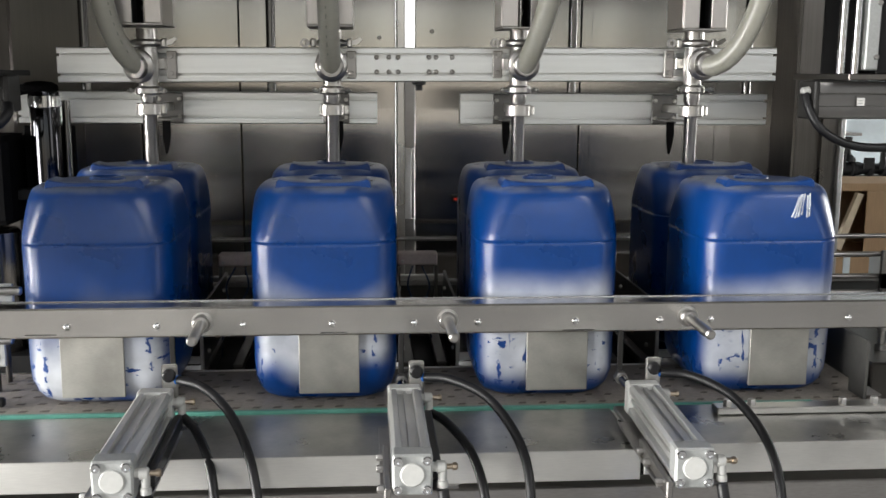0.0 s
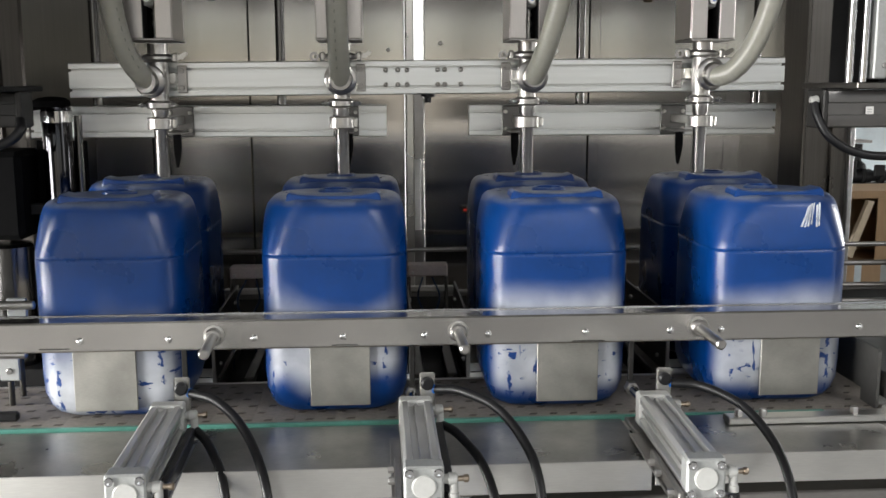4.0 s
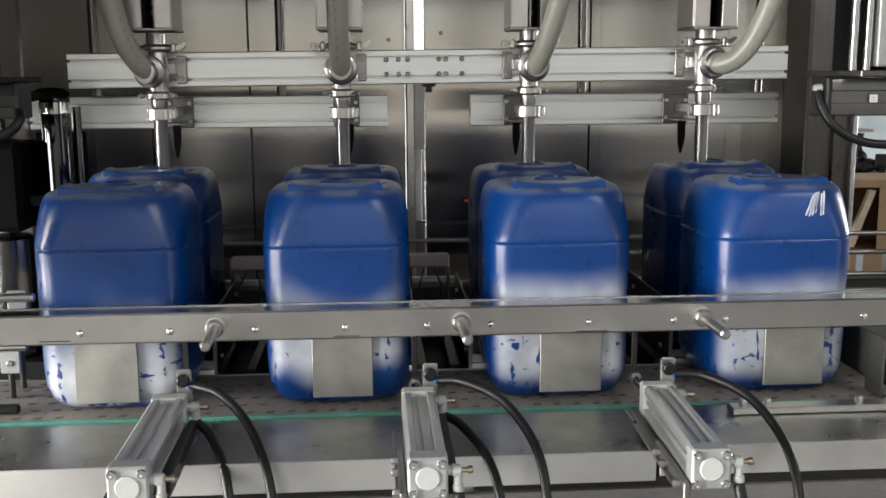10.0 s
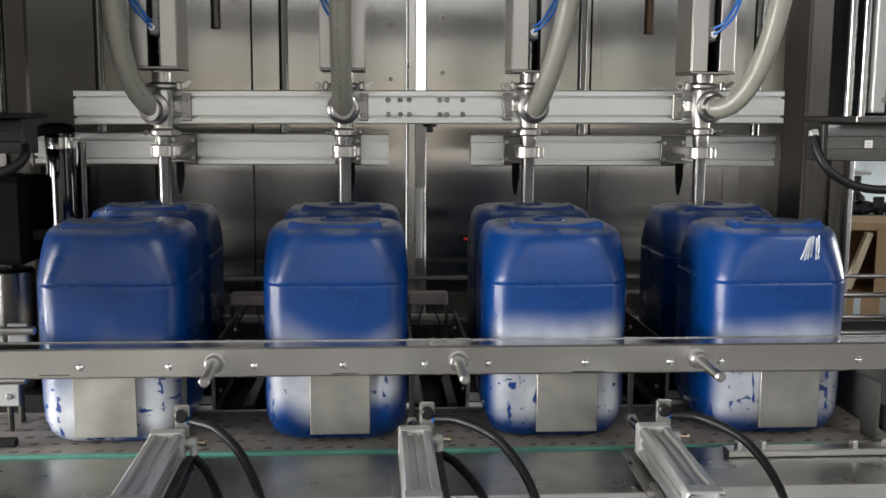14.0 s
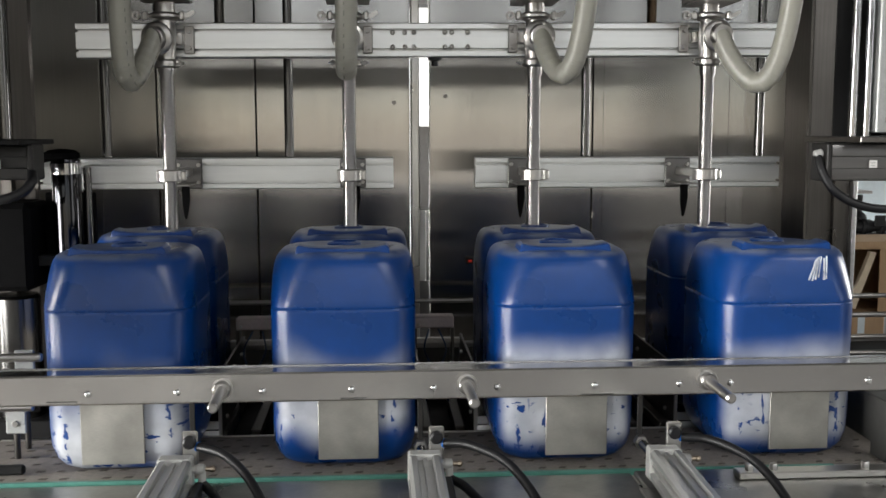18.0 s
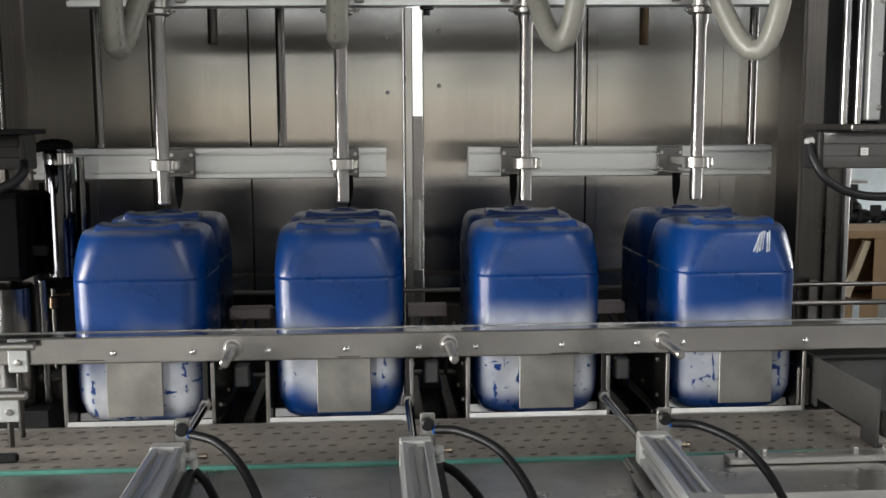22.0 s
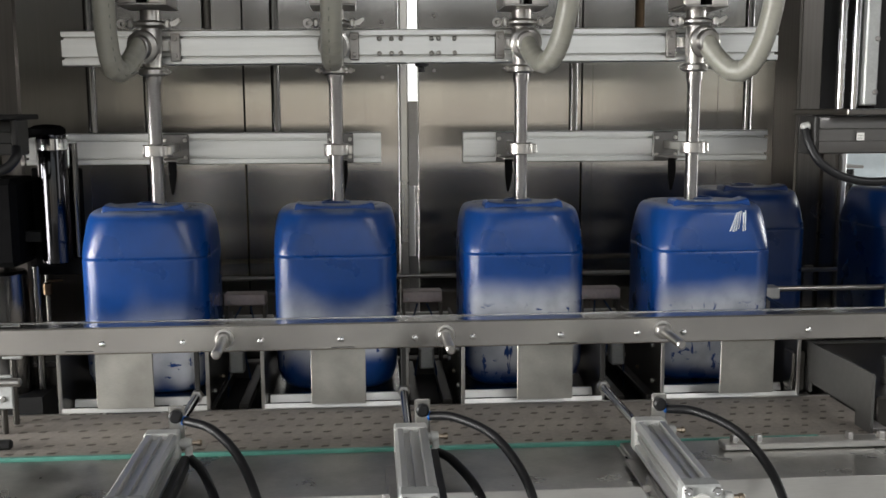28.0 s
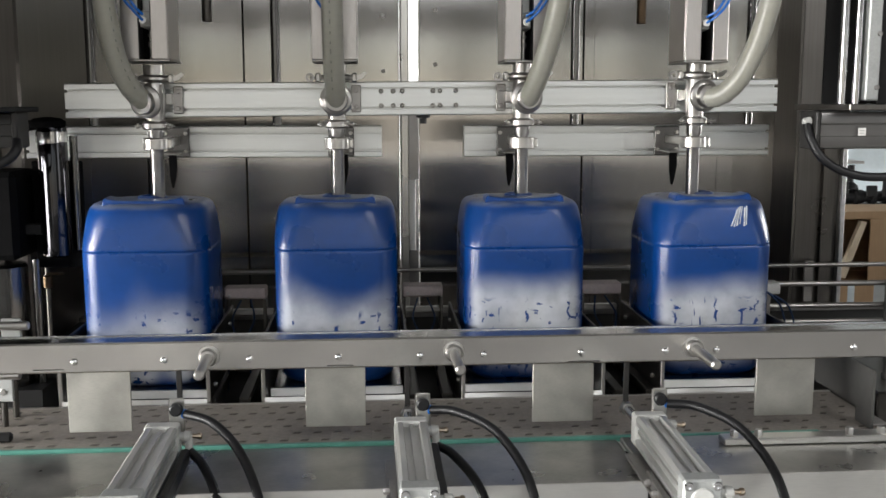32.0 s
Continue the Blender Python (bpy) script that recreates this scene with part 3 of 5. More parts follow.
# legs and beams under the deck
for lx in (-0.75, 0.13, 0.98):
    part("leg", box(B(), lx - 0.03, -0.22, 0.03, lx + 0.03, -0.16, 0.798, 0.004), STEEL, machine)
    part("leg", box(B(), lx - 0.03, 1.1, 0.03, lx + 0.03, 1.16, 0.75, 0.004), STEEL, machine)
    part("levelling_foot", lathe(B(), (lx, -0.19, 0), (0, 0, 1), [(0.045, 0), (0.045, 0.012), (0.012, 0.02), (0.012, 0.03)], 20), BLACK, machine)
part("lower_beam", box(B(), -1.9, -0.235, 0.735, 1.9, -0.19, 0.775, 0.003), STEEL_DULL, machine)

# ---- infeed conveyor ----
conv = thing("infeed_conveyor", "stainless conveyor with a grey-brown plastic belt", "conveyor")
part("deck_plate", box(B(), -1.9, -0.262, 0.838, 0.452, -0.052, 0.848, 0.002), DECK, conv, "worn stainless deck")
part("deck_lip", box(B(), -1.9, -0.2655, 0.798, 0.452, -0.2625, 0.850, 0.001), LIP, conv, "folded bright front lip")
part("deck_plate", box(B(), 0.458, -0.262, 0.842, 1.9, -0.052, 0.852, 0.002), DECK, conv, "worn stainless deck")
part("deck_lip", box(B(), 0.458, -0.2655, 0.806, 1.9, -0.2625, 0.857, 0.001), LIP, conv, "folded bright front lip")
part("wear_strip", box(B(), -1.9, -0.048, 0.842, 0.84, -0.040, 0.8535, 0.001), GREEN, conv, "translucent green edge strip")
part("side_rail", box(B(), -1.9, -0.0395, 0.82, 1.2, -0.034, 0.85, 0.001), STEEL, conv)
part("belt_bed", box(B(), -1.9, -0.030, 0.80, 1.005, 0.222, 0.838), DARK, conv)
slat_bm = box(B(), 0, -0.031, 0.839, 0.0378, 0.222, 0.8475)
slat = part("belt_slat", slat_bm, BELT, conv, m=pose(-1.9, 0, 0))
for i in range(1, 76):
    again(slat, pose(-1.9 + 0.038 * i, 0, 0))
part("belt_edge_back", box(B(), -1.9, 0.2225, 0.80, 0.99, 0.229, 0.8495, 0.001), STEEL, conv)
# raised slanted ribs of the belt
rb = B()
for i in range(0, 76):
    for k, yy in enumerate((-0.012, 0.030, 0.072, 0.114, 0.156, 0.196)):
        cx = -1.9 + 0.038 * i + (0.012 if k % 2 else 0.029)
        if (3 * i + 5 * k) % 7 != 0:
            vs = [rb.verts.new((cx + sx * 0.0062 + sy * 0.002, yy + sy * 0.0034, z)) for z in (0.8472, 0.8485) for sx, sy in ((-1, -1), (1, -1), (1, 1), (-1, 1))]
            rb.faces.new(vs[4:])
            for a in range(4):
                rb.faces.new((vs[a], vs[(a + 1) % 4], vs[4 + (a + 1) % 4], vs[4 + a]))
tagged(part("belt_ribs", rb, BELT_HOLE, conv), kind="stuff")
part("chain_guide", box(B(), -1.9, 0.004, 0.8505, -0.655, 0.018, 0.868, 0.004, 2), DARK, conv, "dark plastic guide bar")
# end stop at the right
stop = thing("end_stop_plate", "folded stainless stop plate at the conveyor end", "stop plate")
part("plate", prism(B(), [(-0.03, 0.845), (0.03, 0.845), (0.03, 0.876), (0.235, 0.876), (0.235, 0.855), (0.345, 0.855), (0.345, 0.958), (0.340, 0.963), (-0.025, 0.963), (-0.03, 0.958)], "x", 0.948, 0.954), STOP_GREY, stop)
part("foot", box(B(), 0.9545, -0.028, 0.8525, 0.985, 0.028, 0.857, 0.001), STEEL_DULL, stop)
part("corner_block", box(B(), 0.915, 0.25, 0.852, 0.945, 0.30, 0.94, 0.004), DARK_STEEL, stop)
base_bar = thing("mounting_bar", "flat stainless bar bolted on the deck", "bar")
part("bar", box(B(), 0.632, -0.118, 0.853, 1.9, -0.085, 0.866, 0.002), STEEL, base_bar)
for bx in (0.655, 0.70, 0.87, 0.93, 0.99):
    part("bolt", hex_bolt(B(), (bx, -0.103, 0.866), (0, 0, 1), 0.008, 0.012), POLISHED, base_bar)

drive_cover = thing("drive_cover", "dark steel drive cover at the conveyor end with a folded edge", "drive cover")
part("cover", box(B(), 1.03, 0.10, 0.02, 1.39, 0.575, 0.880, 0.004), DARK_STEEL, drive_cover)
part("edge_strip", box(B(), 1.032, 0.555, 0.8805, 1.388, 0.573, 0.886, 0.001), STOP_GREY, drive_cover, "thin edge strip")
part("adjuster", lathe(B(), (1.10, 0.20, 0.8805), (0, 0, 1), [(0.011, 0), (0.011, 0.012), (0.007, 0.014), (0.007, 0.040), (0.010, 0.042), (0.010, 0.058)], 14), POLISHED, drive_cover, "polished adjusting screw")
for bx in (1.16, 1.24, 1.32):
    part("bolt", hex_bolt(B(), (bx, 0.14, 0.8805), (0, 0, 1), 0.008, 0.008), STEEL_DULL, drive_cover)

# guard rails along the infeed side
for gz, gy in ((0.952, 0.10), (1.035, 0.16)):
    g = thing("guide_rail", "round polished guide rail on a bracket", "guide rail", "guide rails")
    part("rail", rod(B(), (-1.9, gy, gz), (-0.665, gy, gz), 0.0085, 14, 0.002), POLISHED, g)
    part("bracket", box(B(), -0.722, gy + 0.009, gz - 0.055, -0.684, gy + 0.016, gz + 0.012, 0.002), CAP_GREY, g, "pale slotted bracket")
    part("post", rod(B(), (-0.703, gy + 0.0125, 0.848), (-0.703, gy + 0.0125, gz - 0.0555), 0.006, 12), DARK_STEEL, g)
    part("screw", hex_bolt(B(), (-0.703, gy + 0.009, gz - 0.035), (0, -1, 0), 0.006, 0.004, 10), POLISHED, g)

# ---- rear conveyor ----
rear = thing("outfeed_conveyor", "outfeed conveyor behind the filling stations", "conveyor")
part("belt", box(B(), -0.835, 0.68, 0.825, 3.6, 1.06, 0.848, 0.002), REAR_BELT, rear)
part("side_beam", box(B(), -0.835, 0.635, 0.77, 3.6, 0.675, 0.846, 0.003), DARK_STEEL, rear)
part("side_beam", box(B(), -0.835, 1.065, 0.77, 3.6, 1.10, 0.86, 0.003), STEEL_DULL, rear)
for lx in (1.8, 3.3):
    part("leg", box(B(), lx, 0.64, 0.0, lx + 0.05, 0.69, 0.77, 0.003), STEEL_DULL, rear)
    part("leg", box(B(), lx, 1.05, 0.0, lx + 0.05, 1.10, 0.77, 0.003), STEEL_DULL, rear)
for (ya, za, xa) in ((1.125, 0.976, -0.83), (0.665, 1.003, 0.93), (0.665, 0.945, 1.0), (0.655, 0.905, 1.0)):
    g = thing("guide_rail", "round polished guide rail beside the outfeed belt", "guide rail", "guide rails")
    part("rail", rod(B(), (xa, ya, za), (3.6, ya, za), 0.007, 12, 0.002), STEEL_DULL, g)
    for bx in (1.33, 2.4):
        part("bracket", box(B(), bx, ya + (0.008 if ya > 1 else -0.02), 0.86 if ya > 1 else 0.80, bx + 0.03, ya + (0.018 if ya > 1 else -0.01), za + 0.012, 0.002), STEEL_DULL, g)

# ---- filling stations: platform, side plates ----
CAN_X = (-0.487, -0.074, 0.345, 0.774)
FILLED_X = (-0.497, -0.074, 0.357, 0.784)       # where the filled cans stand
NOZ_X = (-0.472, -0.070, 0.350, 0.752)


def station(x):
    s = thing("weighing_station", "stainless weighing platform with upright side plates", "weighing station", "weighing stations", m=pose(x, 0, 0))
    part("platform", box(B(), -0.142, 0.3225, 0.832, 0.142, 0.628, 0.8475, 0.002), RAIL_STEEL, s)
    part("front_bar", prism(B(), [(0.2312, 0.836), (0.2388, 0.836), (0.2388, 0.8565), (0.2380, 0.8565)], "x", -0.147, 0.147), LIP, s, "bright front edge bar")
    part("platform_bar", prism(B(), [(0.3095, 0.838), (0.3215, 0.838), (0.3215, 0.8535), (0.3148, 0.8535)], "x", -0.143, 0.143), LIP, s, "bright platform edge")
    part("support_bar", rod(B(), (-0.145, 0.2405, 0.828), (0.145, 0.2405, 0.828), 0.0035, 10), POLISHED, s)
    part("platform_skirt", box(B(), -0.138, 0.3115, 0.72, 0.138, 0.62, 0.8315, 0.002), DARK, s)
    for sx in (-1, 1):
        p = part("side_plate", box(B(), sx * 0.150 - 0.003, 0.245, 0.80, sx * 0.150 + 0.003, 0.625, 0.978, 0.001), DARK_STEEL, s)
        part("front_fold", box(B(), sx * 0.150 - 0.004, 0.239, 0.80, sx * 0.150 + 0.004, 0.2445, 0.976, 0.001), POLISHED, p)
        for by in (0.30, 0.42, 0.54):
            for bz in (0.87, 0.95):
                part("screw", hex_bolt(B(), (sx * 0.153, by, bz), (sx, 0, 0), 0.005, 0.006, 8), BRASS if by == 0.42 else POLISHED, p)
    return s


for x in CAN_X:
    station(x)


def gap_unit(x, w, half=False):
    """Clamp cylinder with valve block, air tubes and sensor in the gap between two stations."""
    g = thing("clamp_unit", "pneumatic clamp with aluminium block and blue air tubes", "pneumatic clamp", "clamp units", m=pose(x, 0, 0))
    part("valve_block", box(B(), -w / 2, 0.60, 0.996, w / 2, 0.645, 1.0245, 0.003, 2), BLOCK_GREY, g, "grey aluminium block")
    part("cross_bar", box(B(), -0.066, 0.61, 0.955, 0.066, 0.63, 0.968, 0.002), POLISHED, g)
    for sx in (-1, 1):
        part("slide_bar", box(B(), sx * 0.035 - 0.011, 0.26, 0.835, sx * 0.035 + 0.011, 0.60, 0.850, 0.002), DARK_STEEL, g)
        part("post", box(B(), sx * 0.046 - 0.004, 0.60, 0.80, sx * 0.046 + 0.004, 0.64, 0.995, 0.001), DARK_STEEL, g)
        pts = smooth_line([(sx * 0.012, 0.615, 0.99), (sx * 0.026, 0.55, 0.955), (sx * 0.010, 0.50, 0.915), (sx * 0.022, 0.46, 0.875), (sx * 0.03, 0.48, 0.80)], 6)
        part("air_tube", sweep(B(), pts, 0.0023, 8), DULL_TUBE, g)
    part("sensor", box(B(), -0.017, 0.42, 0.875, 0.017, 0.45, 0.925, 0.004, 2), CAP_GREY, g, "small grey sensor block")
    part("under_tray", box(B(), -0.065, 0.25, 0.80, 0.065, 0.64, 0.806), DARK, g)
    part("screw", hex_bolt(B(), (-w / 2 + 0.012, 0.60, 1.005), (0, -1, 0), 0.004, 0.004, 8), POLISHED, g)
    return g


gap_unit(-0.302, 0.10)
gap_unit(0.128, 0.098)
gap_unit(0.572, 0.10)
side_unit = thing("clamp_unit", "pneumatic clamp beside the last station", "pneumatic clamp", "clamp units", m=pose(0.985, 0, 0))
part("valve_block", box(B(), 0.0, 0.60, 0.988, 0.045, 0.645, 1.0185, 0.003, 2), ALU_BODY, side_unit)
part("cylinder", lathe(B(), (-0.045, 0.42, 0.90), (1, 0, 0), [(0.02, 0), (0.026, 0.003), (0.026, 0.03), (0.012, 0.034), (0.012, 0.05)], 18), POLISHED, side_unit)
part("post", box(B(), 0.01, 0.60, 0.80, 0.02, 0.64, 0.9875, 0.001), STEEL_DULL, side_unit)
for off in (0.0, 0.02):
    part("air_tube", sweep(B(), smooth_line([(0.01, 0.60, 0.995), (0.03 + off, 0.56, 0.965), (0.015 + off, 0.48, 0.90), (-0.01, 0.45, 0.86), (-0.03, 0.47, 0.80)], 6), 0.0024, 8), DULL_TUBE, side_unit)
part("foot", box(B(), -0.05, 0.40, 0.79, 0.04, 0.65, 0.80), STEEL_DULL, side_unit)


# ---- jerry cans ----
def jerry_can_mesh_parts():
    # height, half width, half depth, corner cut, flatness of the corner
    prof = [(0.000, 0.104, 0.110, 0.050, 0), (0.008, 0.117, 0.123, 0.052, 0), (0.022, 0.126, 0.132, 0.052, 0), (0.045, 0.1320, 0.138, 0.050, 0),
            (0.080, 0.1335, 0.1395, 0.047, 0), (0.200, 0.1335, 0.1395, 0.045, 0), (0.2940, 0.1338, 0.1398, 0.044, 0), (0.2972, 0.1337, 0.1397, 0.044, 0), (0.2985, 0.1330, 0.1390, 0.044, 0), (0.3000, 0.1325, 0.1384, 0.044, 0),
            (0.3015, 0.1330, 0.1390, 0.044, 0), (0.303, 0.1337, 0.1397, 0.045, 0), (0.306, 0.1338, 0.1398, 0.046, 0), (0.318, 0.1335, 0.1380, 0.050, 0.02), (0.336, 0.1328, 0.1350, 0.057, 0.04), (0.355, 0.1315, 0.1318, 0.064, 0.06),
            (0.372, 0.1296, 0.1290, 0.070, 0.06), (0.382, 0.1277, 0.1270, 0.073, 0.06), (0.389, 0.1255, 0.1248, 0.074, 0.06), (0.3945, 0.1222, 0.1215, 0.073, 0.06), (0.3985, 0.1178, 0.1170, 0.071, 0.06), (0.4012, 0.1120, 0.1112, 0.068, 0.06), (0.4022, 0.104, 0.1035, 0.063, 0.1)]
    body = loft(B(), [facet_ring(hw, hd - 0.005 * min(1.0, z / 0.1), c, f, z, 8, float(np.interp(z, [0, 0.06, 0.29, 0.36, 0.391, 0.4022], [0, 0.004, 0.006, 0.008, 0.005, 0.0]))) for z, hw, hd, c, f in prof], True, False)
    # the top closes towards the mouth
    body.verts.ensure_lookup_table()
    n = 56
    last = list(body.verts)[-n:]
    ring = [body.verts.new((v.co.x * 0.30, v.co.y * 0.28, 0.403)) for v in last]
    for i in range(n):
        body.faces.new((last[i], last[(i + 1) % n], ring[(i + 1) % n], ring[i]))
    return body


def saddle_bm():
    """The moulded front ridge: a rounded bar whose ends rise a little."""
    bm, rings = B(), []
    hw, hd = 0.088, 0.030
    for x, k in ((-hw, 0.35), (-hw + 0.002, 0.75), (-hw + 0.007, 1.0), (-0.068, 1.0), (-0.050, 1.0), (-0.025, 1.0), (0, 1.0), (0.025, 1.0), (0.050, 1.0), (0.068, 1.0), (hw - 0.007, 1.0), (hw - 0.002, 0.75), (hw, 0.35)):
        top = 0.398 + (0.0110 + 0.0065 * min(1.0, abs(x) / 0.08) ** 4) * k
        w = hd * (0.9 + 0.1 * k)
        rings.append([(x, -0.070 + y * w, z) for y, z in ((-1, 0.394), (-1, top - 0.004), (-0.93, top - 0.0012), (-0.75, top), (0.75, top), (0.93, top - 0.0012), (1, top - 0.004), (1, 0.394))])
    return loft(bm, rings)


def jerry_can(name_label, material, m, taped=False):
    c = thing("jerry_can", name_label, "jerry can", "jerry cans on the filling line", m=m)
    part("body", jerry_can_mesh_parts(), material, c)
    part("front_grip", saddle_bm(), material, c)
    part("neck", lathe(B(), (0, 0, 0.390), (0, 0, 1), [(0.030, 0), (0.030, 0.014), (0.033, 0.015), (0.033, 0.019), (0.029, 0.022), (0.025, 0.022), (0.025, -0.03)], 24, False), material, c)
    if taped:
        face = [(0.318, 0.1395), (0.336, 0.1368), (0.355, 0.1340), (0.372, 0.1306), (0.384, 0.1276), (0.392, 0.1255)]
        def face_y(z):
            return -float(np.interp(z, [f[0] for f in face], [f[1] for f in face]))
        for k, (xa, xb, za, zb, w) in enumerate(((0.030, 0.046, 0.345, 0.383, 0.0045), (0.036, 0.049, 0.344, 0.386, 0.003), (0.042, 0.053, 0.346, 0.388, 0.004), (0.049, 0.057, 0.350, 0.389, 0.0025), (0.060, 0.062, 0.345, 0.386, 0.0045), (0.0645, 0.066, 0.347, 0.390, 0.0025))):
            bm = B()
            rows = []
            for q in range(7):
                t = q / 6
                z, x = za + (zb - za) * t, xa + (xb - xa) * t
                rows.append([bm.verts.new((x + dx, face_y(z) - lift_ - 0.0012 * math.sin(3.1 * t + k), z)) for dx, lift_ in ((-w / 2, 0.0008), (0, 0.0022), (w / 2, 0.0008), (w / 2, 0.0), (-w / 2, 0.0))])
            for a, b in zip(rows, rows[1:]):
                for q in range(5):
                    bm.faces.new((a[q], a[(q + 1) % 5], b[(q + 1) % 5], b[q]))
            bm.faces.new(rows[0])
            bm.faces.new(rows[-1])
            part("tape_strip", bm, TAPE, c, "wrinkled strip of clear tape")
    return c


WHITES = ((0.240, 1.3, 0.044, 0.15), (0.232, 4.2, 0.044, 0.14), (0.256, 7.9, 0.008, 0.085), (0.251, 11.4, 0.008, 0.085))
front_cans, rear_cans = [], []
for i, (x, (top, seed, ragged, fade)) in enumerate(zip(CAN_X, WHITES)):
    mat = can_plastic("blue_can_plastic", top, seed, ragged, fade=fade)
    front_cans.append(jerry_can("blue jerry can with flaking white patch" + (" and clear tape" if i == 3 else ""), mat, pose(x, 0.150, 0.848), i == 3))
# rear row: same plastic, its base darkened to hold the cabinet's shade
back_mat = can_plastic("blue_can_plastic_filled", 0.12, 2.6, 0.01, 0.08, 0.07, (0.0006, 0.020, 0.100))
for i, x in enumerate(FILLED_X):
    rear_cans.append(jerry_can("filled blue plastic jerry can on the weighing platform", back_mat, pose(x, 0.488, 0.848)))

# ---- pusher rail with plates, pegs and piston rods ----
pusher = thing("pusher_rail", "long stainless pusher rail with hanging plates and pegs", "pusher rail")
part("rail_edge", box(B(), -1.1, 0.0035, 1.0461, 1.75, 0.0085, 1.0478, 0.0005), CHROME, pusher, "bright back edge")
part("rail_tube", box(B(), -1.1, -0.047, 0.992, 1.75, 0.0085, 1.046, 0.003), RAIL_STEEL, pusher, "square brushed stainless tube")
for xa, xb, zb in ((-0.550, -0.437, 0.868), (-0.121, -0.010, 0.868), (0.303, 0.419, 0.867), (0.733, 0.848, 0.869)):
    part("push_plate", box(B(), xa, 0.001, zb, xb, 0.007, 0.9915, 0.001), PLATE, pusher, "flat grey push plate")
for px in (-0.286, 0.150, 0.592):
    peg = part("peg", rod(B(), (px, -0.050, 1.019), (px + 0.002, -0.170, 1.016), 0.0092, 18, 0.003), POLISHED, pusher, "protruding steel peg")
    part("peg_nut", lathe(B(), (px, -0.0472, 1.019), (0, -1, 0), [(0.019, 0), (0.019, 0.003), (0.0155, 0.0035), (0.0155, 0.013), (0.013, 0.016)], 6 * 3), POLISHED, peg)
for xa, xb, zz in ((-0.592, -0.539, 0.9985), (-0.078, -0.031, 0.9965), (0.359, 0.419, 0.9955)):
    part("scuff_mark", box(B(), xa, -0.0474, zz, xb, -0.0468, zz + 0.0016), DARK, pusher, "thin dark scratch")
for px in (-0.785, -0.52, -0.365, -0.215, -0.057, 0.090, 0.205, 0.384, 0.541, 0.636, 0.898, 1.2):
    part("rail_screw", lathe(B(), (px, -0.0472, 1.013), (0, -1, 0), [(0.0065, 0), (0.0065, 0.001), (0.005, 0.0035), (0.002, 0.005)], 12), CHROME, pusher)
ROD_X = (-0.352, 0.068, 0.485)
for px in ROD_X:
    part("piston_rod", rod(B(), (px, -0.37, 0.889), (px, 0.012, 0.889), 0.0085, 16, 0.001), ROD_CHROME, pusher)
    # bracket coloured dark for the shade under the rail
    part("rod_bracket", box(B(), px - 0.005, 0.0125, 0.875, px + 0.005, 0.0185, 1.030, 0.001), SHADE_GREY, pusher)
    part("rod_nut", lathe(B(), (px, -0.003, 0.889), (0, 1, 0), [(0.013, 0), (0.013, 0.015)], 6), POLISHED, pusher)


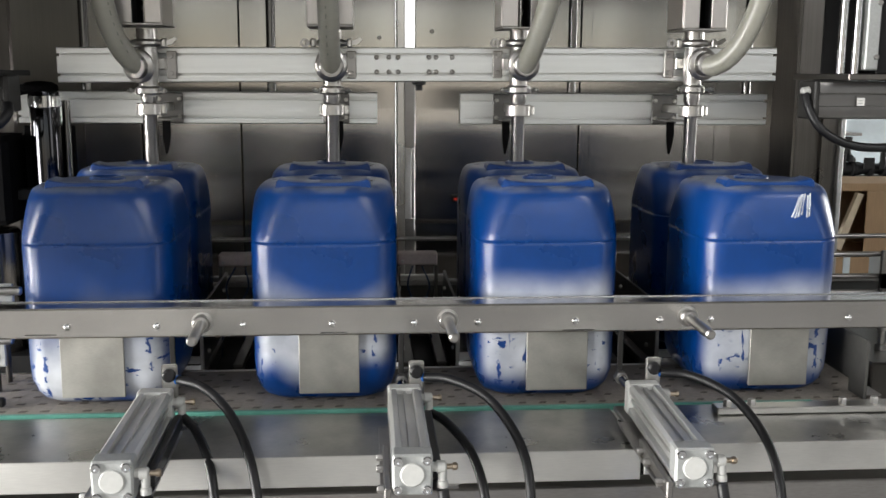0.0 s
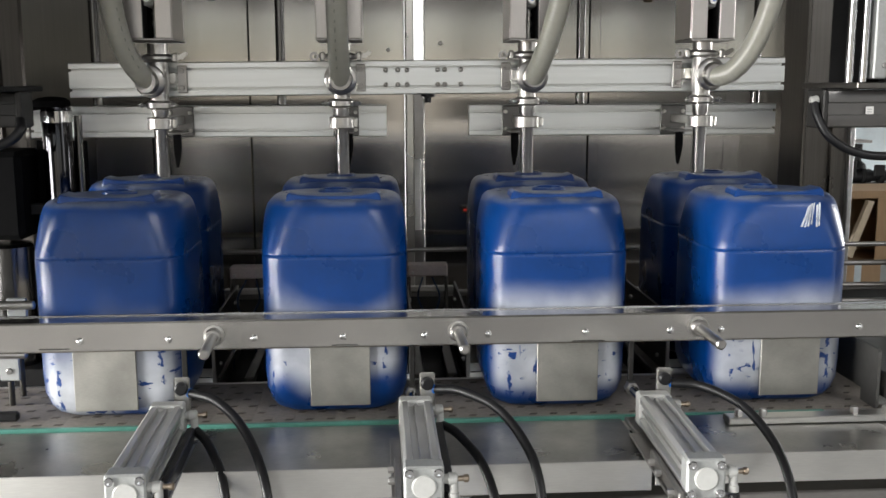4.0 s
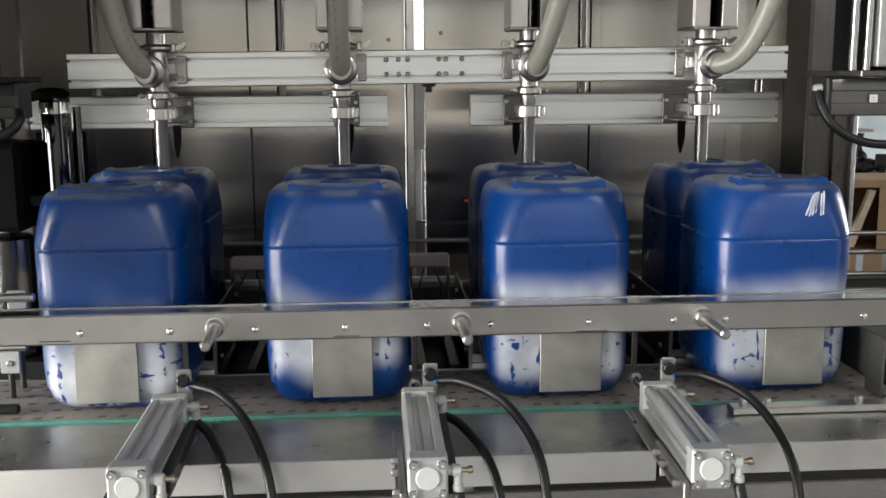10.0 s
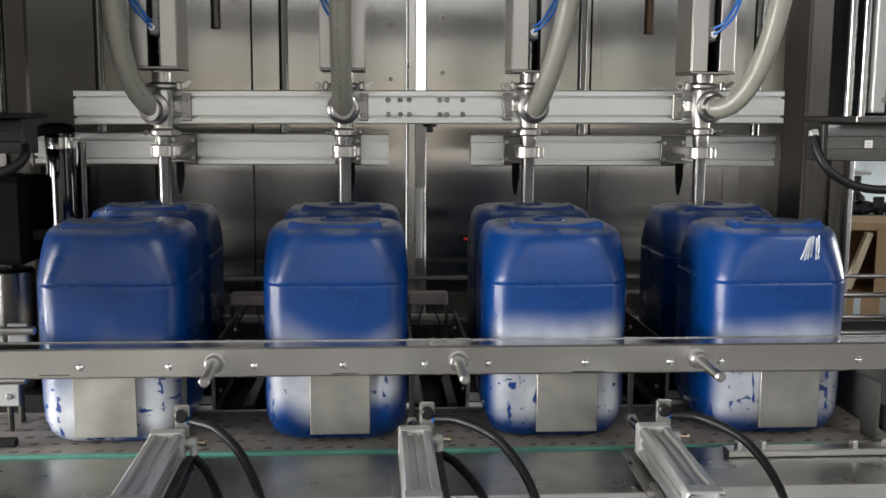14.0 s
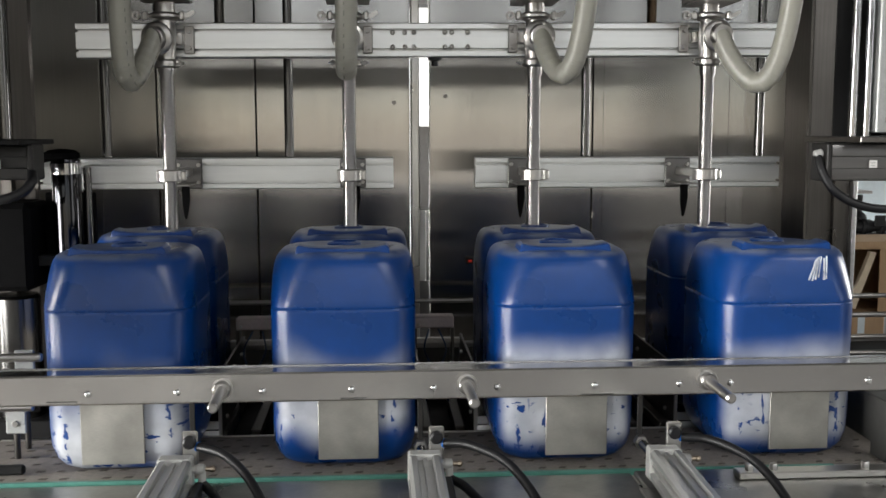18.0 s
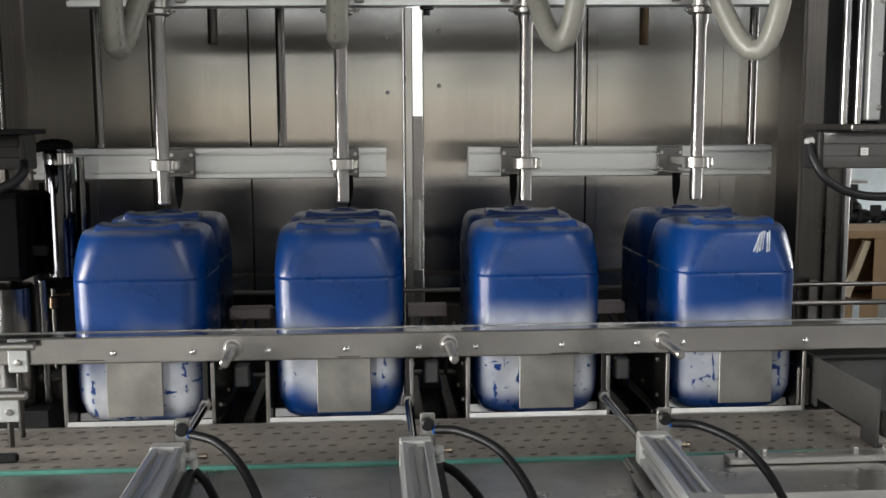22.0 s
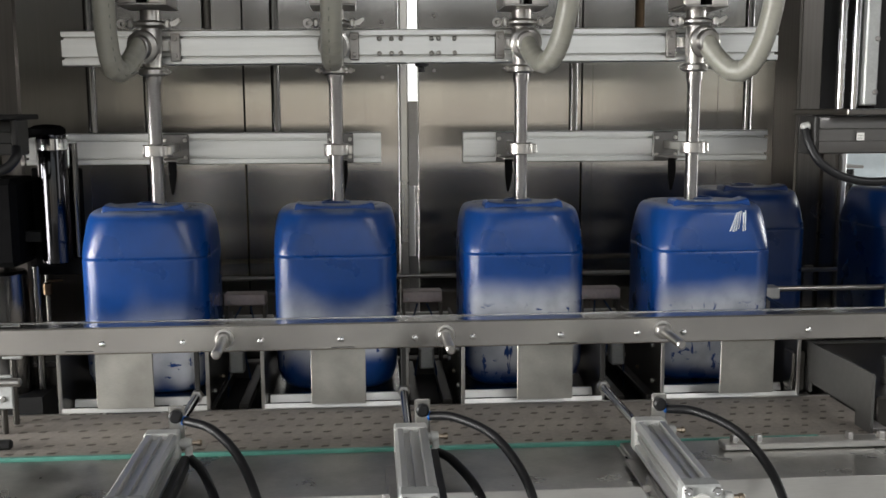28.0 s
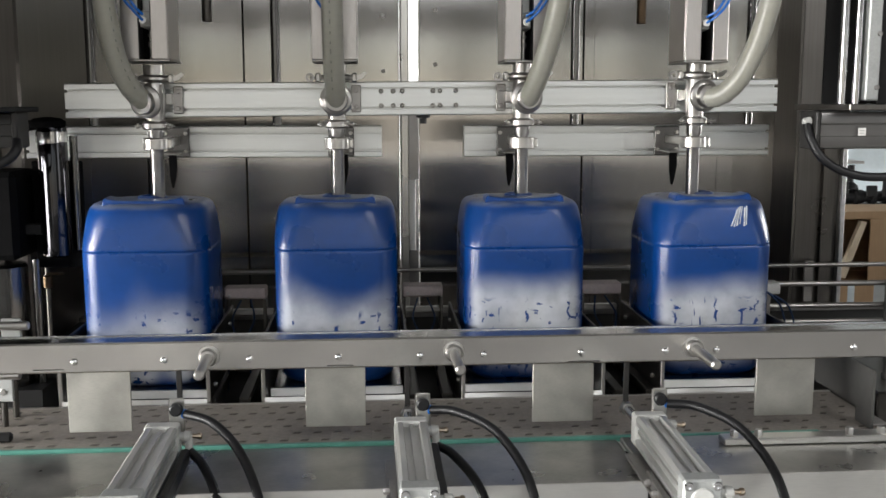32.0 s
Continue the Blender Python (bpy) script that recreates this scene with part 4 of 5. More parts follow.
# ---- pneumatic cylinders on the deck ----
def air_cylinder(x, turn, tubes):
    c = thing("pneumatic_cylinder", "grey aluminium pneumatic cylinder with air hoses", "pneumatic cylinder", "pusher cylinders", m=pose(x, -0.13, 0.898, 0, 0, turn))
    L0, L1, w = -0.335, 0.0, 0.028
    bm = B()
    prof = []
    for k in range(4):                       # square extrusion with rounded corners and two grooves a side
        a = radians(90 * k)
        side = [(-w + 0.005, -w), (-0.0145, -w), (-0.013, -w + 0.003), (-0.0125, -w + 0.009), (-0.0035, -w + 0.009), (-0.003, -w + 0.004), (0.003, -w + 0.004), (0.0035, -w + 0.009), (0.0125, -w + 0.009), (0.013, -w + 0.003), (0.0145, -w), (w - 0.005, -w)]
        prof += [(u * math.cos(a) - v * math.sin(a), u * math.sin(a) + v * math.cos(a)) for u, v in side]
    prism(bm, prof, "y", L0 + 0.035, L1 - 0.03)
    body = part("barrel", bm, ALU_BODY, c)
    rearcap = part("rear_cap", box(B(), -0.0285, L1 - 0.03, -0.0285, 0.0285, L1, 0.0285, 0.003, 2), FITTING, c)
    front = part("front_cap", box(B(), -0.0285, L0 + 0.002, -0.0315, 0.0285, L0 + 0.035, 0.0295, 0.003, 2), CAP_GREY, c)
    part("cap_disc", lathe(B(), (0, L0 + 0.003, 0), (0, -1, 0), [(0.0175, 0), (0.0175, 0.002), (0.016, 0.0035)], 28), FITTING, front, "pale round plug")
    for sx in (-1, 1):
        for sz in (-1, 1):
            part("cap_screw", lathe(B(), (sx * 0.0205, L0 + 0.002, sz * 0.0215 - 0.001), (0, -1, 0), [(0.0070, 0), (0.0070, 0.003), (0.0058, 0.0048), (0.003, 0.0048), (0.003, 0.002)], 14), CHROME, front)
    # mounting foot on the left side
    foot = part("mounting_foot", box(B(), -0.040, L0 - 0.0, -0.046, -0.030, -0.16, -0.020, 0.002), STEEL_DULL, c)
    for yy in (-0.19, -0.235, -0.31):
        part("foot_bolt", hex_bolt(B(), (-0.040, yy, -0.030), (-1, 0, 0), 0.006, 0.010), POLISHED, foot)
    part("sensor_rail", box(B(), 0.0325, L0 + 0.06, -0.034, 0.046, -0.03, -0.010, 0.002), BLACK, c, "black strip along the barrel's right side")
    part("base_plate", box(B(), -0.045, -0.30, -0.0435, 0.045, -0.03, -0.0385, 0.001), STEEL_DULL, c)
    # sensor bracket with black knob at the rear
    br = part("knob_bracket", box(B(), 0.008, 0.003, -0.010, 0.035, 0.0065, 0.068, 0.003), STEEL, c)
    part("knob", lathe(B(), (0.0215, 0.003, 0.050), (0, -1, 0), [(0.008, 0), (0.0115, 0.003), (0.0115, 0.009), (0.008, 0.012)], 20), BLACK, br, "black rubber stop")
    # push-in fittings
    for fy in (-0.012, L0 + 0.015):
        fit = part("elbow_fitting", lathe(B(), (0.0285, fy, 0.006), (1, 0, 0), [(0.007, 0), (0.007, 0.006), (0.0095, 0.007), (0.0085, 0.018), (0.006, 0.020)], 14), FITTING, c, "pale push-in elbow")
        part("flow_screw", lathe(B(), (0.0490, fy, 0.006), (1, 0, 0), [(0.004, 0), (0.004, 0.008), (0.0058, 0.0085), (0.0058, 0.014), (0.004, 0.016)], 10), BRASS, fit, "brass flow screw")
        part("fitting_leg", lathe(B(), (0.043, fy, 0.002), (0, -0.15, -1), [(0.0065, 0), (0.0065, 0.016), (0.008, 0.017), (0.008, 0.026)], 12), FITTING, fit)
    for k, (pts, r) in enumerate(tubes):
        hose = part("air_hose", sweep(B(), smooth_line(pts, 10), r, 12), BLACK, c, "black air hose")
        if k == 0:
            p = Vector(pts[0])
            q = Vector(pts[1])
            part("hose_collar", lathe(B(), p - (q - p).normalized() * 0.004, (q - p), [(0.0065, 0), (0.0082, 0.001), (0.0082, 0.004), (0.006, 0.005)], 12), BLUE_TUBE, hose, "blue collar")
    # front air hose hanging from the front fitting
    part("air_hose", sweep(B(), smooth_line([(0.044, L0 + 0.012, -0.028), (0.048, L0 + 0.004, -0.06), (0.060, L0 + 0.01, -0.12), (0.070, L0 + 0.03, -0.20)], 8), 0.0085, 12), BLACK, c, "black air hose")
    return c


big_a = [(0.036, 0.004, 0.038), (0.080, -0.02, 0.040), (0.140, -0.075, 0.022), (0.182, -0.15, -0.03), (0.192, -0.20, -0.10), (0.180, -0.22, -0.20)]
big_b = [(0.044, -0.013, -0.020), (0.070, -0.06, -0.022), (0.104, -0.14, -0.046), (0.120, -0.20, -0.10), (0.118, -0.22, -0.20)]
air_cylinder(0.068, 0.0, [(big_a, 0.0078), (big_b, 0.0078)])
air_cylinder(0.486, -2.0, [([(0.036, 0.004, 0.040), (0.085, -0.02, 0.040), (0.140, -0.08, 0.020), (0.172, -0.16, -0.03), (0.176, -0.22, -0.10), (0.165, -0.24, -0.20)], 0.0078)])
air_cylinder(-0.352, 1.0, [([(0.036, 0.004, 0.040), (0.085, -0.03, 0.034), (0.135, -0.09, 0.005), (0.172, -0.16, -0.05), (0.190, -0.21, -0.14)], 0.0078), ([(0.044, -0.013, -0.02), (0.075, -0.07, -0.028), (0.105, -0.14, -0.06), (0.120, -0.19, -0.14)], 0.0078)])
# blue tube ends under the deck edge
for bx in (0.155, -0.262, 0.45):
    bt = thing("blue_air_tube", "short loop of bright blue air tube", "air tube", "blue tubes")
    part("tube", sweep(B(), smooth_line([(bx, -0.35, 0.775), (bx + 0.018, -0.365, 0.786), (bx + 0.045, -0.36, 0.782), (bx + 0.02, -0.355, 0.768), (bx + 0.03, -0.35, 0.70), (bx + 0.02, -0.30, 0.60), (bx + 0.02, -0.25, 0.4), (bx + 0.02, -0.2, 0.02)], 8), 0.0032, 8), BLUE_TUBE, bt)

# ---- lower guide bars with collars ----
def profile_bar(x0, x1, y0, z0, h, d):
    """Slotted aluminium profile along x, its slots on the front and the ends."""
    c = 0.0022
    zs = []
    poly = [(y0, z0 + c), (y0, z0 + 0.17 * h), (y0 + 0.020, z0 + 0.175 * h), (y0 + 0.020, z0 + 0.255 * h), (y0, z0 + 0.26 * h),
            (y0, z0 + 0.74 * h), (y0 + 0.020, z0 + 0.745 * h), (y0 + 0.020, z0 + 0.825 * h), (y0, z0 + 0.83 * h), (y0, z0 + h - c), (y0 + c, z0 + h),
            (y0 + 0.45 * d, z0 + h), (y0 + 0.46 * d, z0 + h - 0.006), (y0 + 0.58 * d, z0 + h - 0.006), (y0 + 0.59 * d, z0 + h),
            (y0 + d, z0 + h), (y0 + d, z0), (y0 + c, z0)]
    return prism(B(), poly, "x", x0, x1)


def guide_bar(xa, xb, noz, rods):
    g = thing("guide_bar", "slotted aluminium bar with nozzle guide collars", "guide bar", "lower guide bars")
    part("bar", profile_bar(xa, xb, 0.70, 1.333, 0.0775, 0.04), ALU, g)
    for rx in rods:
        part("hanger_rod", rod(B(), (rx, 0.722, 1.411), (rx, 0.722, TOP + 0.10), 0.0115, 18), DIM_CHROME, g)
    for nx in noz:
        left = nx > 0.2
        br = part("bracket_plate", box(B(), nx - 0.030, 0.692, 1.335, nx + 0.034, 0.6985, 1.408, 0.002), BARREL_GREY, g, "bolted steel bracket plate")
        for sx in (-0.022, 0.026):
            for bz in (1.350, 1.393):
                part("bolt", hex_bolt(B(), (nx + sx, 0.692, bz), (0, -1, 0), 0.0052, 0.006, 8), STEEL, br)
        part("arm", box(B(), nx - 0.004, 0.508, 1.366, nx + 0.012, 0.692, 1.386, 0.002), STEEL, g)
        col = part("collar", lathe(B(), (nx, 0.478, 1.3625), (0, 0, 1), [(0.0170, 0), (0.0275, 0.0), (0.029, 0.002), (0.029, 0.024), (0.0275, 0.026), (0.0170, 0.026), (0.0170, 0)], 26, False), POLISHED, g, "turned steel collar")
        part("collar_ear", box(B(), nx + 0.026, 0.468, 1.365, nx + 0.036, 0.488, 1.386, 0.002), STEEL, col)
        # black drip flaps behind the tube
        fx = nx + (0.012 if nx < 0.1 else -0.012)
        part("drip_flap", prism(B(), [(fx - 0.009, 1.345), (fx + 0.009, 1.345), (fx + 0.010, 1.315), (fx + 0.006, 1.288), (fx + 0.001, 1.268), (fx - 0.003, 1.268), (fx - 0.008, 1.300)], "y", 0.590, 0.596), MATT_BLACK, g, "dark drip flap")
        part("flap_arm", box(B(), nx - 0.022, 0.590, 1.3455, nx + 0.022, 0.692, 1.350, 0.001), STEEL_DULL, g)
    return g


guide_bar(-0.83, 0.033, NOZ_X[:2], (-0.672, -0.226))
guide_bar(0.239, 1.0215, NOZ_X[2:], (0.521, 0.973))

# ---- the lifting carriage with four filling heads ----
carriage = thing("filling_carriage", "lifting aluminium beam with four stainless filling heads", "filling head carriage")
tilt = pose(0.145, 0, 1.4765, 0, -0.42, 0) @ pose(-0.145, 0, -1.4765)
part("beam", profile_bar(-0.682, 0.969, 0.53, 1.438, 0.0775, 0.04), ALU, carriage, "slotted aluminium beam", m=tilt)
joint = part("joint_bar", box(B(), -0.01, 0.5315, 1.4585, 0.235, 0.5395, 1.4625), STEEL_DULL, carriage, m=tilt)
for bx in (0.030, 0.058, 0.079, 0.150, 0.166, 0.203):
    for bz in (1.4605, 1.4935):
        part("joint_bolt", lathe(B(), (bx, 0.5298, bz), (0, -1, 0), [(0.0058, 0), (0.0058, 0.004), (0.0035, 0.006), (0.002, 0.003)], 10), POLISHED, joint)
part("sensor_foot", lathe(B(), (0.128, 0.55, 1.418), (0, 0, 1), [(0.008, 0), (0.008, 0.012), (0.016, 0.014), (0.016, 0.021)], 12), BLACK, carriage)

SWING = ((-0.66, -0.74, -0.12), (-0.05, -0.99, -0.08), (0.42, -0.90, -0.05), (0.84, -0.54, -0.02))      # the way in which each hose leaves
PORT = ((-0.28, -0.95, -0.12), (0.0, -0.99, -0.08), (0.12, -0.99, -0.05), (0.22, -0.975, -0.02))


def filling_head(nx, port):
    zs = 1.4775 + 0.0073 * (nx - 0.145)      # the beam leans a little
    o = zs - 1.4775
    h = part("valve_body", lathe(B(), (nx, 0.478, 1.430 + o), (0, 0, 1), [(0.020, 0), (0.020, 0.012), (0.0215, 0.020), (0.0225, 0.034), (0.0225, 0.060), (0.0215, 0.072), (0.020, 0.080), (0.020, 0.086)], 24), POLISHED, carriage, "polished stainless valve body")
    # side port with its clamp ring
    d = Vector(port).normalized()
    c = Vector((nx, 0.478, zs))
    part("side_port", lathe(B(), c + d * 0.022, d, [(0.026, 0), (0.026, 0.010), (0.033, 0.012), (0.036, 0.015), (0.036, 0.022), (0.033, 0.025), (0.027, 0.027), (0.0255, 0.040), (0.023, 0.042)], 24), POLISHED, h, "round clamped hose port")
    # upper clamp, wing nuts, neck, flange and actuator housing
    cl = part("upper_clamp", lathe(B(), (nx, 0.478, 1.5145 + o), (0, 0, 1), [(0.026, 0), (0.033, 0.003), (0.036, 0.006), (0.036, 0.011), (0.033, 0.014), (0.026, 0.017)], 24), POLISHED, carriage)
    for sx in (-1, 1):
        part("clamp_lug", box(B(), nx + sx * 0.040 - 0.006, 0.455, 1.513 + o, nx + sx * 0.040 + 0.006, 0.470, 1.533 + o, 0.003, 2), POLISHED, cl)
    part("clamp_bolt", rod(B(), (nx - 0.058, 0.462, 1.523 + o), (nx + 0.045, 0.462, 1.523 + o), 0.0035, 10), STEEL, cl)
    part("eye_nut", lathe(B(), (nx - 0.058, 0.456, 1.523 + o), (0, 1, 0), [(0.005, 0), (0.010, 0.0), (0.010, 0.008), (0.005, 0.008), (0.005, 0)], 14, False), STEEL_DULL, cl)
    part("wing_nut", prism(B(), [(nx + 0.046, 1.519 + o), (nx + 0.056, 1.520 + o), (nx + 0.068, 1.531 + o), (nx + 0.064, 1.536 + o), (nx + 0.054, 1.531 + o), (nx + 0.046, 1.528 + o)], "y", 0.458, 0.466), POLISHED, cl)
    part("neck", lathe(B(), (nx, 0.478, 1.5315 + o), (0, 0, 1), [(0.022, 0), (0.022, 0.022)], 22), POLISHED, carriage)
    part("flange_plate", box(B(), nx - (0.056 if nx < -0.3 else 0.050), 0.398, 1.5535, nx + (0.052 if nx < -0.3 else 0.048), 0.53, 1.558, 0.001), STEEL_DULL, carriage)
    hs = part("actuator_housing", box(B(), nx - 0.049, 0.405, 1.5585, nx - 0.014, 0.409, 1.83, 0.001), COVER, carriage, "bent stainless actuator cover")
    part("cover_panel", box(B(), nx + 0.013, 0.405, 1.5585, nx + 0.047, 0.409, 1.83, 0.001), COVER, hs)
    for sx in (-0.0495, 0.0475):
        part("cover_side", box(B(), nx + sx - 0.0015, 0.4092, 1.5585, nx + sx + 0.0015, 0.525, 1.83, 0.001), COVER, hs)
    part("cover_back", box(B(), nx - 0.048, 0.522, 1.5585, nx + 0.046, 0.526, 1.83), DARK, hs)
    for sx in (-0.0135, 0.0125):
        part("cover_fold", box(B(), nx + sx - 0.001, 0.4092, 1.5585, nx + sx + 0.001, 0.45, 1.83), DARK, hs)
    act = part("actuator_stem", rod(B(), (nx, 0.47, 1.5585), (nx, 0.47, 1.66), 0.0045, 10), STEEL, carriage)
    part("coupling", lathe(B(), (nx, 0.47, 1.588), (0, 0, 1), [(0.007, 0), (0.007, 0.01), (0.004, 0.012), (0.004, 0.02), (0.007, 0.022), (0.007, 0.028)], 10), POLISHED, act)
    part("actuator", box(B(), nx - 0.011, 0.440, 1.625, nx + 0.011, 0.50, 1.83, 0.003), CAP_GREY, act)
    part("valve_block", box(B(), nx - 0.0155, 0.424, 1.627, nx + 0.0105, 0.4395, 1.661, 0.003), FITTING, act, "pale square valve block")
    part("fitting", lathe(B(), (nx - 0.003, 0.4245, 1.64), (0, -1, 0), [(0.006, 0), (0.006, 0.014), (0.0075, 0.015), (0.0075, 0.022)], 10), WHITE_PLASTIC, act)
    for k in range(2):
        s = -1 if nx < 0 else 1
        part("air_tube", sweep(B(), smooth_line([(nx - 0.003, 0.404, 1.64 + 0.012 * k), (nx + s * 0.015, 0.386, 1.655 + 0.012 * k), (nx + s * 0.04, 0.385, 1.69 + 0.02 * k), (nx + s * 0.055, 0.39, 1.76), (nx + s * 0.06, 0.42, 1.90)], 6), 0.003, 8), BLUE_TUBE, act)
    # lower clamp, reducer and the long dip tube
    lc = part("lower_clamp", lathe(B(), (nx, 0.478, 1.411 + o), (0, 0, 1), [(0.021, 0), (0.026, 0.001), (0.029, 0.004), (0.029, 0.014), (0.026, 0.017), (0.022, 0.0188)], 22), POLISHED, carriage)
    for sx in (-1, 1):
        part("clamp_screw", lathe(B(), (nx + sx * 0.026, 0.462, 1.420 + o), (sx, -0.25, 0), [(0.003, 0), (0.003, 0.006), (0.006, 0.007), (0.006, 0.012), (0.003, 0.013), (0.003, 0.018)], 8), STEEL, lc)
    part("dip_tube", lathe(B(), (nx, 0.478, 0.990), (0, 0, 1), [(0.0115, 0), (0.0148, 0.004), (0.0150, 0.40), (0.0185, 0.407), (0.0185, 0.4205 + o)], 24), SATIN_TUBE, carriage, "long polished dip tube")
    # mounting plates on the beam
    for sx in ((1,) if nx < 0.1 else (-1,)):
        mp_ = part("mount_plate", box(B(), nx + sx * 0.043 - 0.011, 0.5205, 1.446 + o, nx + sx * 0.043 + 0.011, 0.5285, 1.508 + o, 0.002), STEEL_DULL, carriage)
        for bz in (1.458, 1.496):
            part("bolt", hex_bolt(B(), (nx + sx * 0.043, 0.5205, bz + o), (0, -1, 0), 0.0055, 0.006, 10), STEEL_DULL, mp_)
    part("mount_arm", box(B(), nx - 0.034, 0.500, 1.466 + o, nx + 0.034, 0.5285, 1.492 + o, 0.002), STEEL, carriage)
    return h


for nx, port in zip(NOZ_X, PORT):
    filling_head(nx, port)

# ---- milky hoses, in short stiff pieces that follow the carriage ----
HOSE_R, HOSE_N = 0.0225, 34
hose_sets = []
ANCHOR = ((-0.524, 0.30, 2.16), (-0.066, 0.25, 2.16), (0.448, 0.30, 2.16), (0.902, 0.33, 2.16))


def hose_curve(nx, port, swing, anchor, lift, length):
    """Points of a hose of fixed length from the port to its holder: a cubic whose handles grow until the length is right."""
    d = Vector(port).normalized()
    side = Vector(swing).normalized()
    p0 = Vector((nx, 0.478, 1.4775 + lift)) + d * 0.050
    p3 = Vector(anchor)
    down = Vector((0, 0, -1))
    def pts(k, n=120):
        a = p0 + d * 0.025 + side * (0.11 - 0.03 * k) + down * (0.02 + 0.32 * k)
        b = p3 + down * (0.36 + 0.36 * k)
        return [((1 - t) ** 3) * p0 + 3 * t * (1 - t) ** 2 * a + 3 * t * t * (1 - t) * b + t ** 3 * p3 for t in (i / n for i in range(n + 1))]
    def total(ps):
        return sum((q - p).length for p, q in zip(ps, ps[1:]))
    if length is None:
        return pts(0.0), total(pts(0.0))
    lo, hi = -0.5, 1.6
    for _ in range(30):
        mid = (lo + hi) / 2
        if total(pts(mid)) < length:
            lo = mid
        else:
            hi = mid
    return pts(lo), length


def along(ps, s):
    for p, q in zip(ps, ps[1:]):
        n = (q - p).length
        if s <= n:
            return p + (q - p) * (s / n), (q - p).normalized()
        s -= n
    return ps[-1], (ps[-1] - ps[-2]).normalized()


for i, (nx, port, swing, anchor) in enumerate(zip(NOZ_X, PORT, SWING, ANCHOR)):
    h = thing("product_hose", "milky grey flexible hose between filling head and cabinet top", "hose", "product hoses")
    _, length = hose_curve(nx, port, swing, anchor, 0.0, None)
    length -= (0.024, 0.052, 0.042, 0.004)[i]
    step = length / HOSE_N
    segs = []
    bm = B()
    # each piece is a little longer than its step and rounded at the ends, so that bends stay closed
    r, e = HOSE_R, 0.008
    lathe(bm, (0, 0, -e), (0, 0, 1), [(r * 0.90, -0.002), (r * 0.975, 0.001), (r, e), (r, e + step), (r * 0.975, 2 * e + step - 0.001), (r * 0.90, 2 * e + step + 0.002)], 22)
    for k in range(HOSE_N):
        if k == 0:
            ob = part("hose_piece", bm, HOSE, h)
            base = ob
        else:
            ob = again(base, pose(0, 0, 0))
        segs.append(ob)
    if i < 2:                                # faded print along the hose: small bars
        for k in range(2, HOSE_N - 2):
            mark = box(B(), 0.0045, -HOSE_R - 0.0003, 0.004, 0.0065, -HOSE_R + 0.0015, 0.004 + step * (0.3 if k % 3 else 0.5))
            part("print_mark", mark, INK, segs[k], m=pose(0, 0, 0, 0, 0, 25 - 50 * i))
    hose_sets.append((nx, port, swing, anchor, length, step, segs))
    part("hose_clip", box(B(), anchor[0] - 0.03, anchor[1] - 0.03, anchor[2] - 0.012, anchor[0] + 0.03, anchor[1] + 0.03, anchor[2] + 0.10, 0.003), STEEL_DULL, h)

# ---- lift mechanism at the two sides ----
lift = thing("lift_column", "lift column with polished rods and aluminium rail", "lift column", "lift columns")
part("base_plate", box(B(), 1.050, 0.33, 1.448, 1.60, 0.62, 1.462, 0.002), POST_STEEL, lift, "grey steel carrier plate")
for rx in (1.087, 1.120):
    part("guide_rod", rod(B(), (rx, 0.45, 1.4625), (rx, 0.45, TOP + 0.10), 0.0095, 20), ROD_CHROME, lift)
part("back_sheet", box(B(), 1.066, 0.50, 1.4625, 1.22, 0.506, TOP + 0.1), DARK, lift)
rail_bm = box(B(), 1.134, 0.43, 1.470, 1.166, 0.47, TOP + 0.1, 0.003)
rl = part("slide_rail", rail_bm, CAP_GREY, lift, "pale aluminium slide rail")
for bz in (1.50, 1.62, 1.74, 1.86):
    part("rail_bolt", hex_bolt(B(), (1.160, 0.43, bz), (0, -1, 0), 0.006, 0.004, 10), STEEL_DULL, rl)
part("rail_backing", box(B(), 1.1665, 0.44, 1.4625, 1.215, 0.47, TOP + 0.1, 0.002), DARK, lift, "dark rail backing")
part("support_post", box(B(), 1.40, 0.42, 0.02, 1.46, 0.48, 1.447, 0.004), DARK_STEEL, lift)
part("head_plate", box(B(), 1.0, 0.35, TOP + 0.1005, 1.60, 0.60, TOP + 0.12), STEEL_DULL, lift)


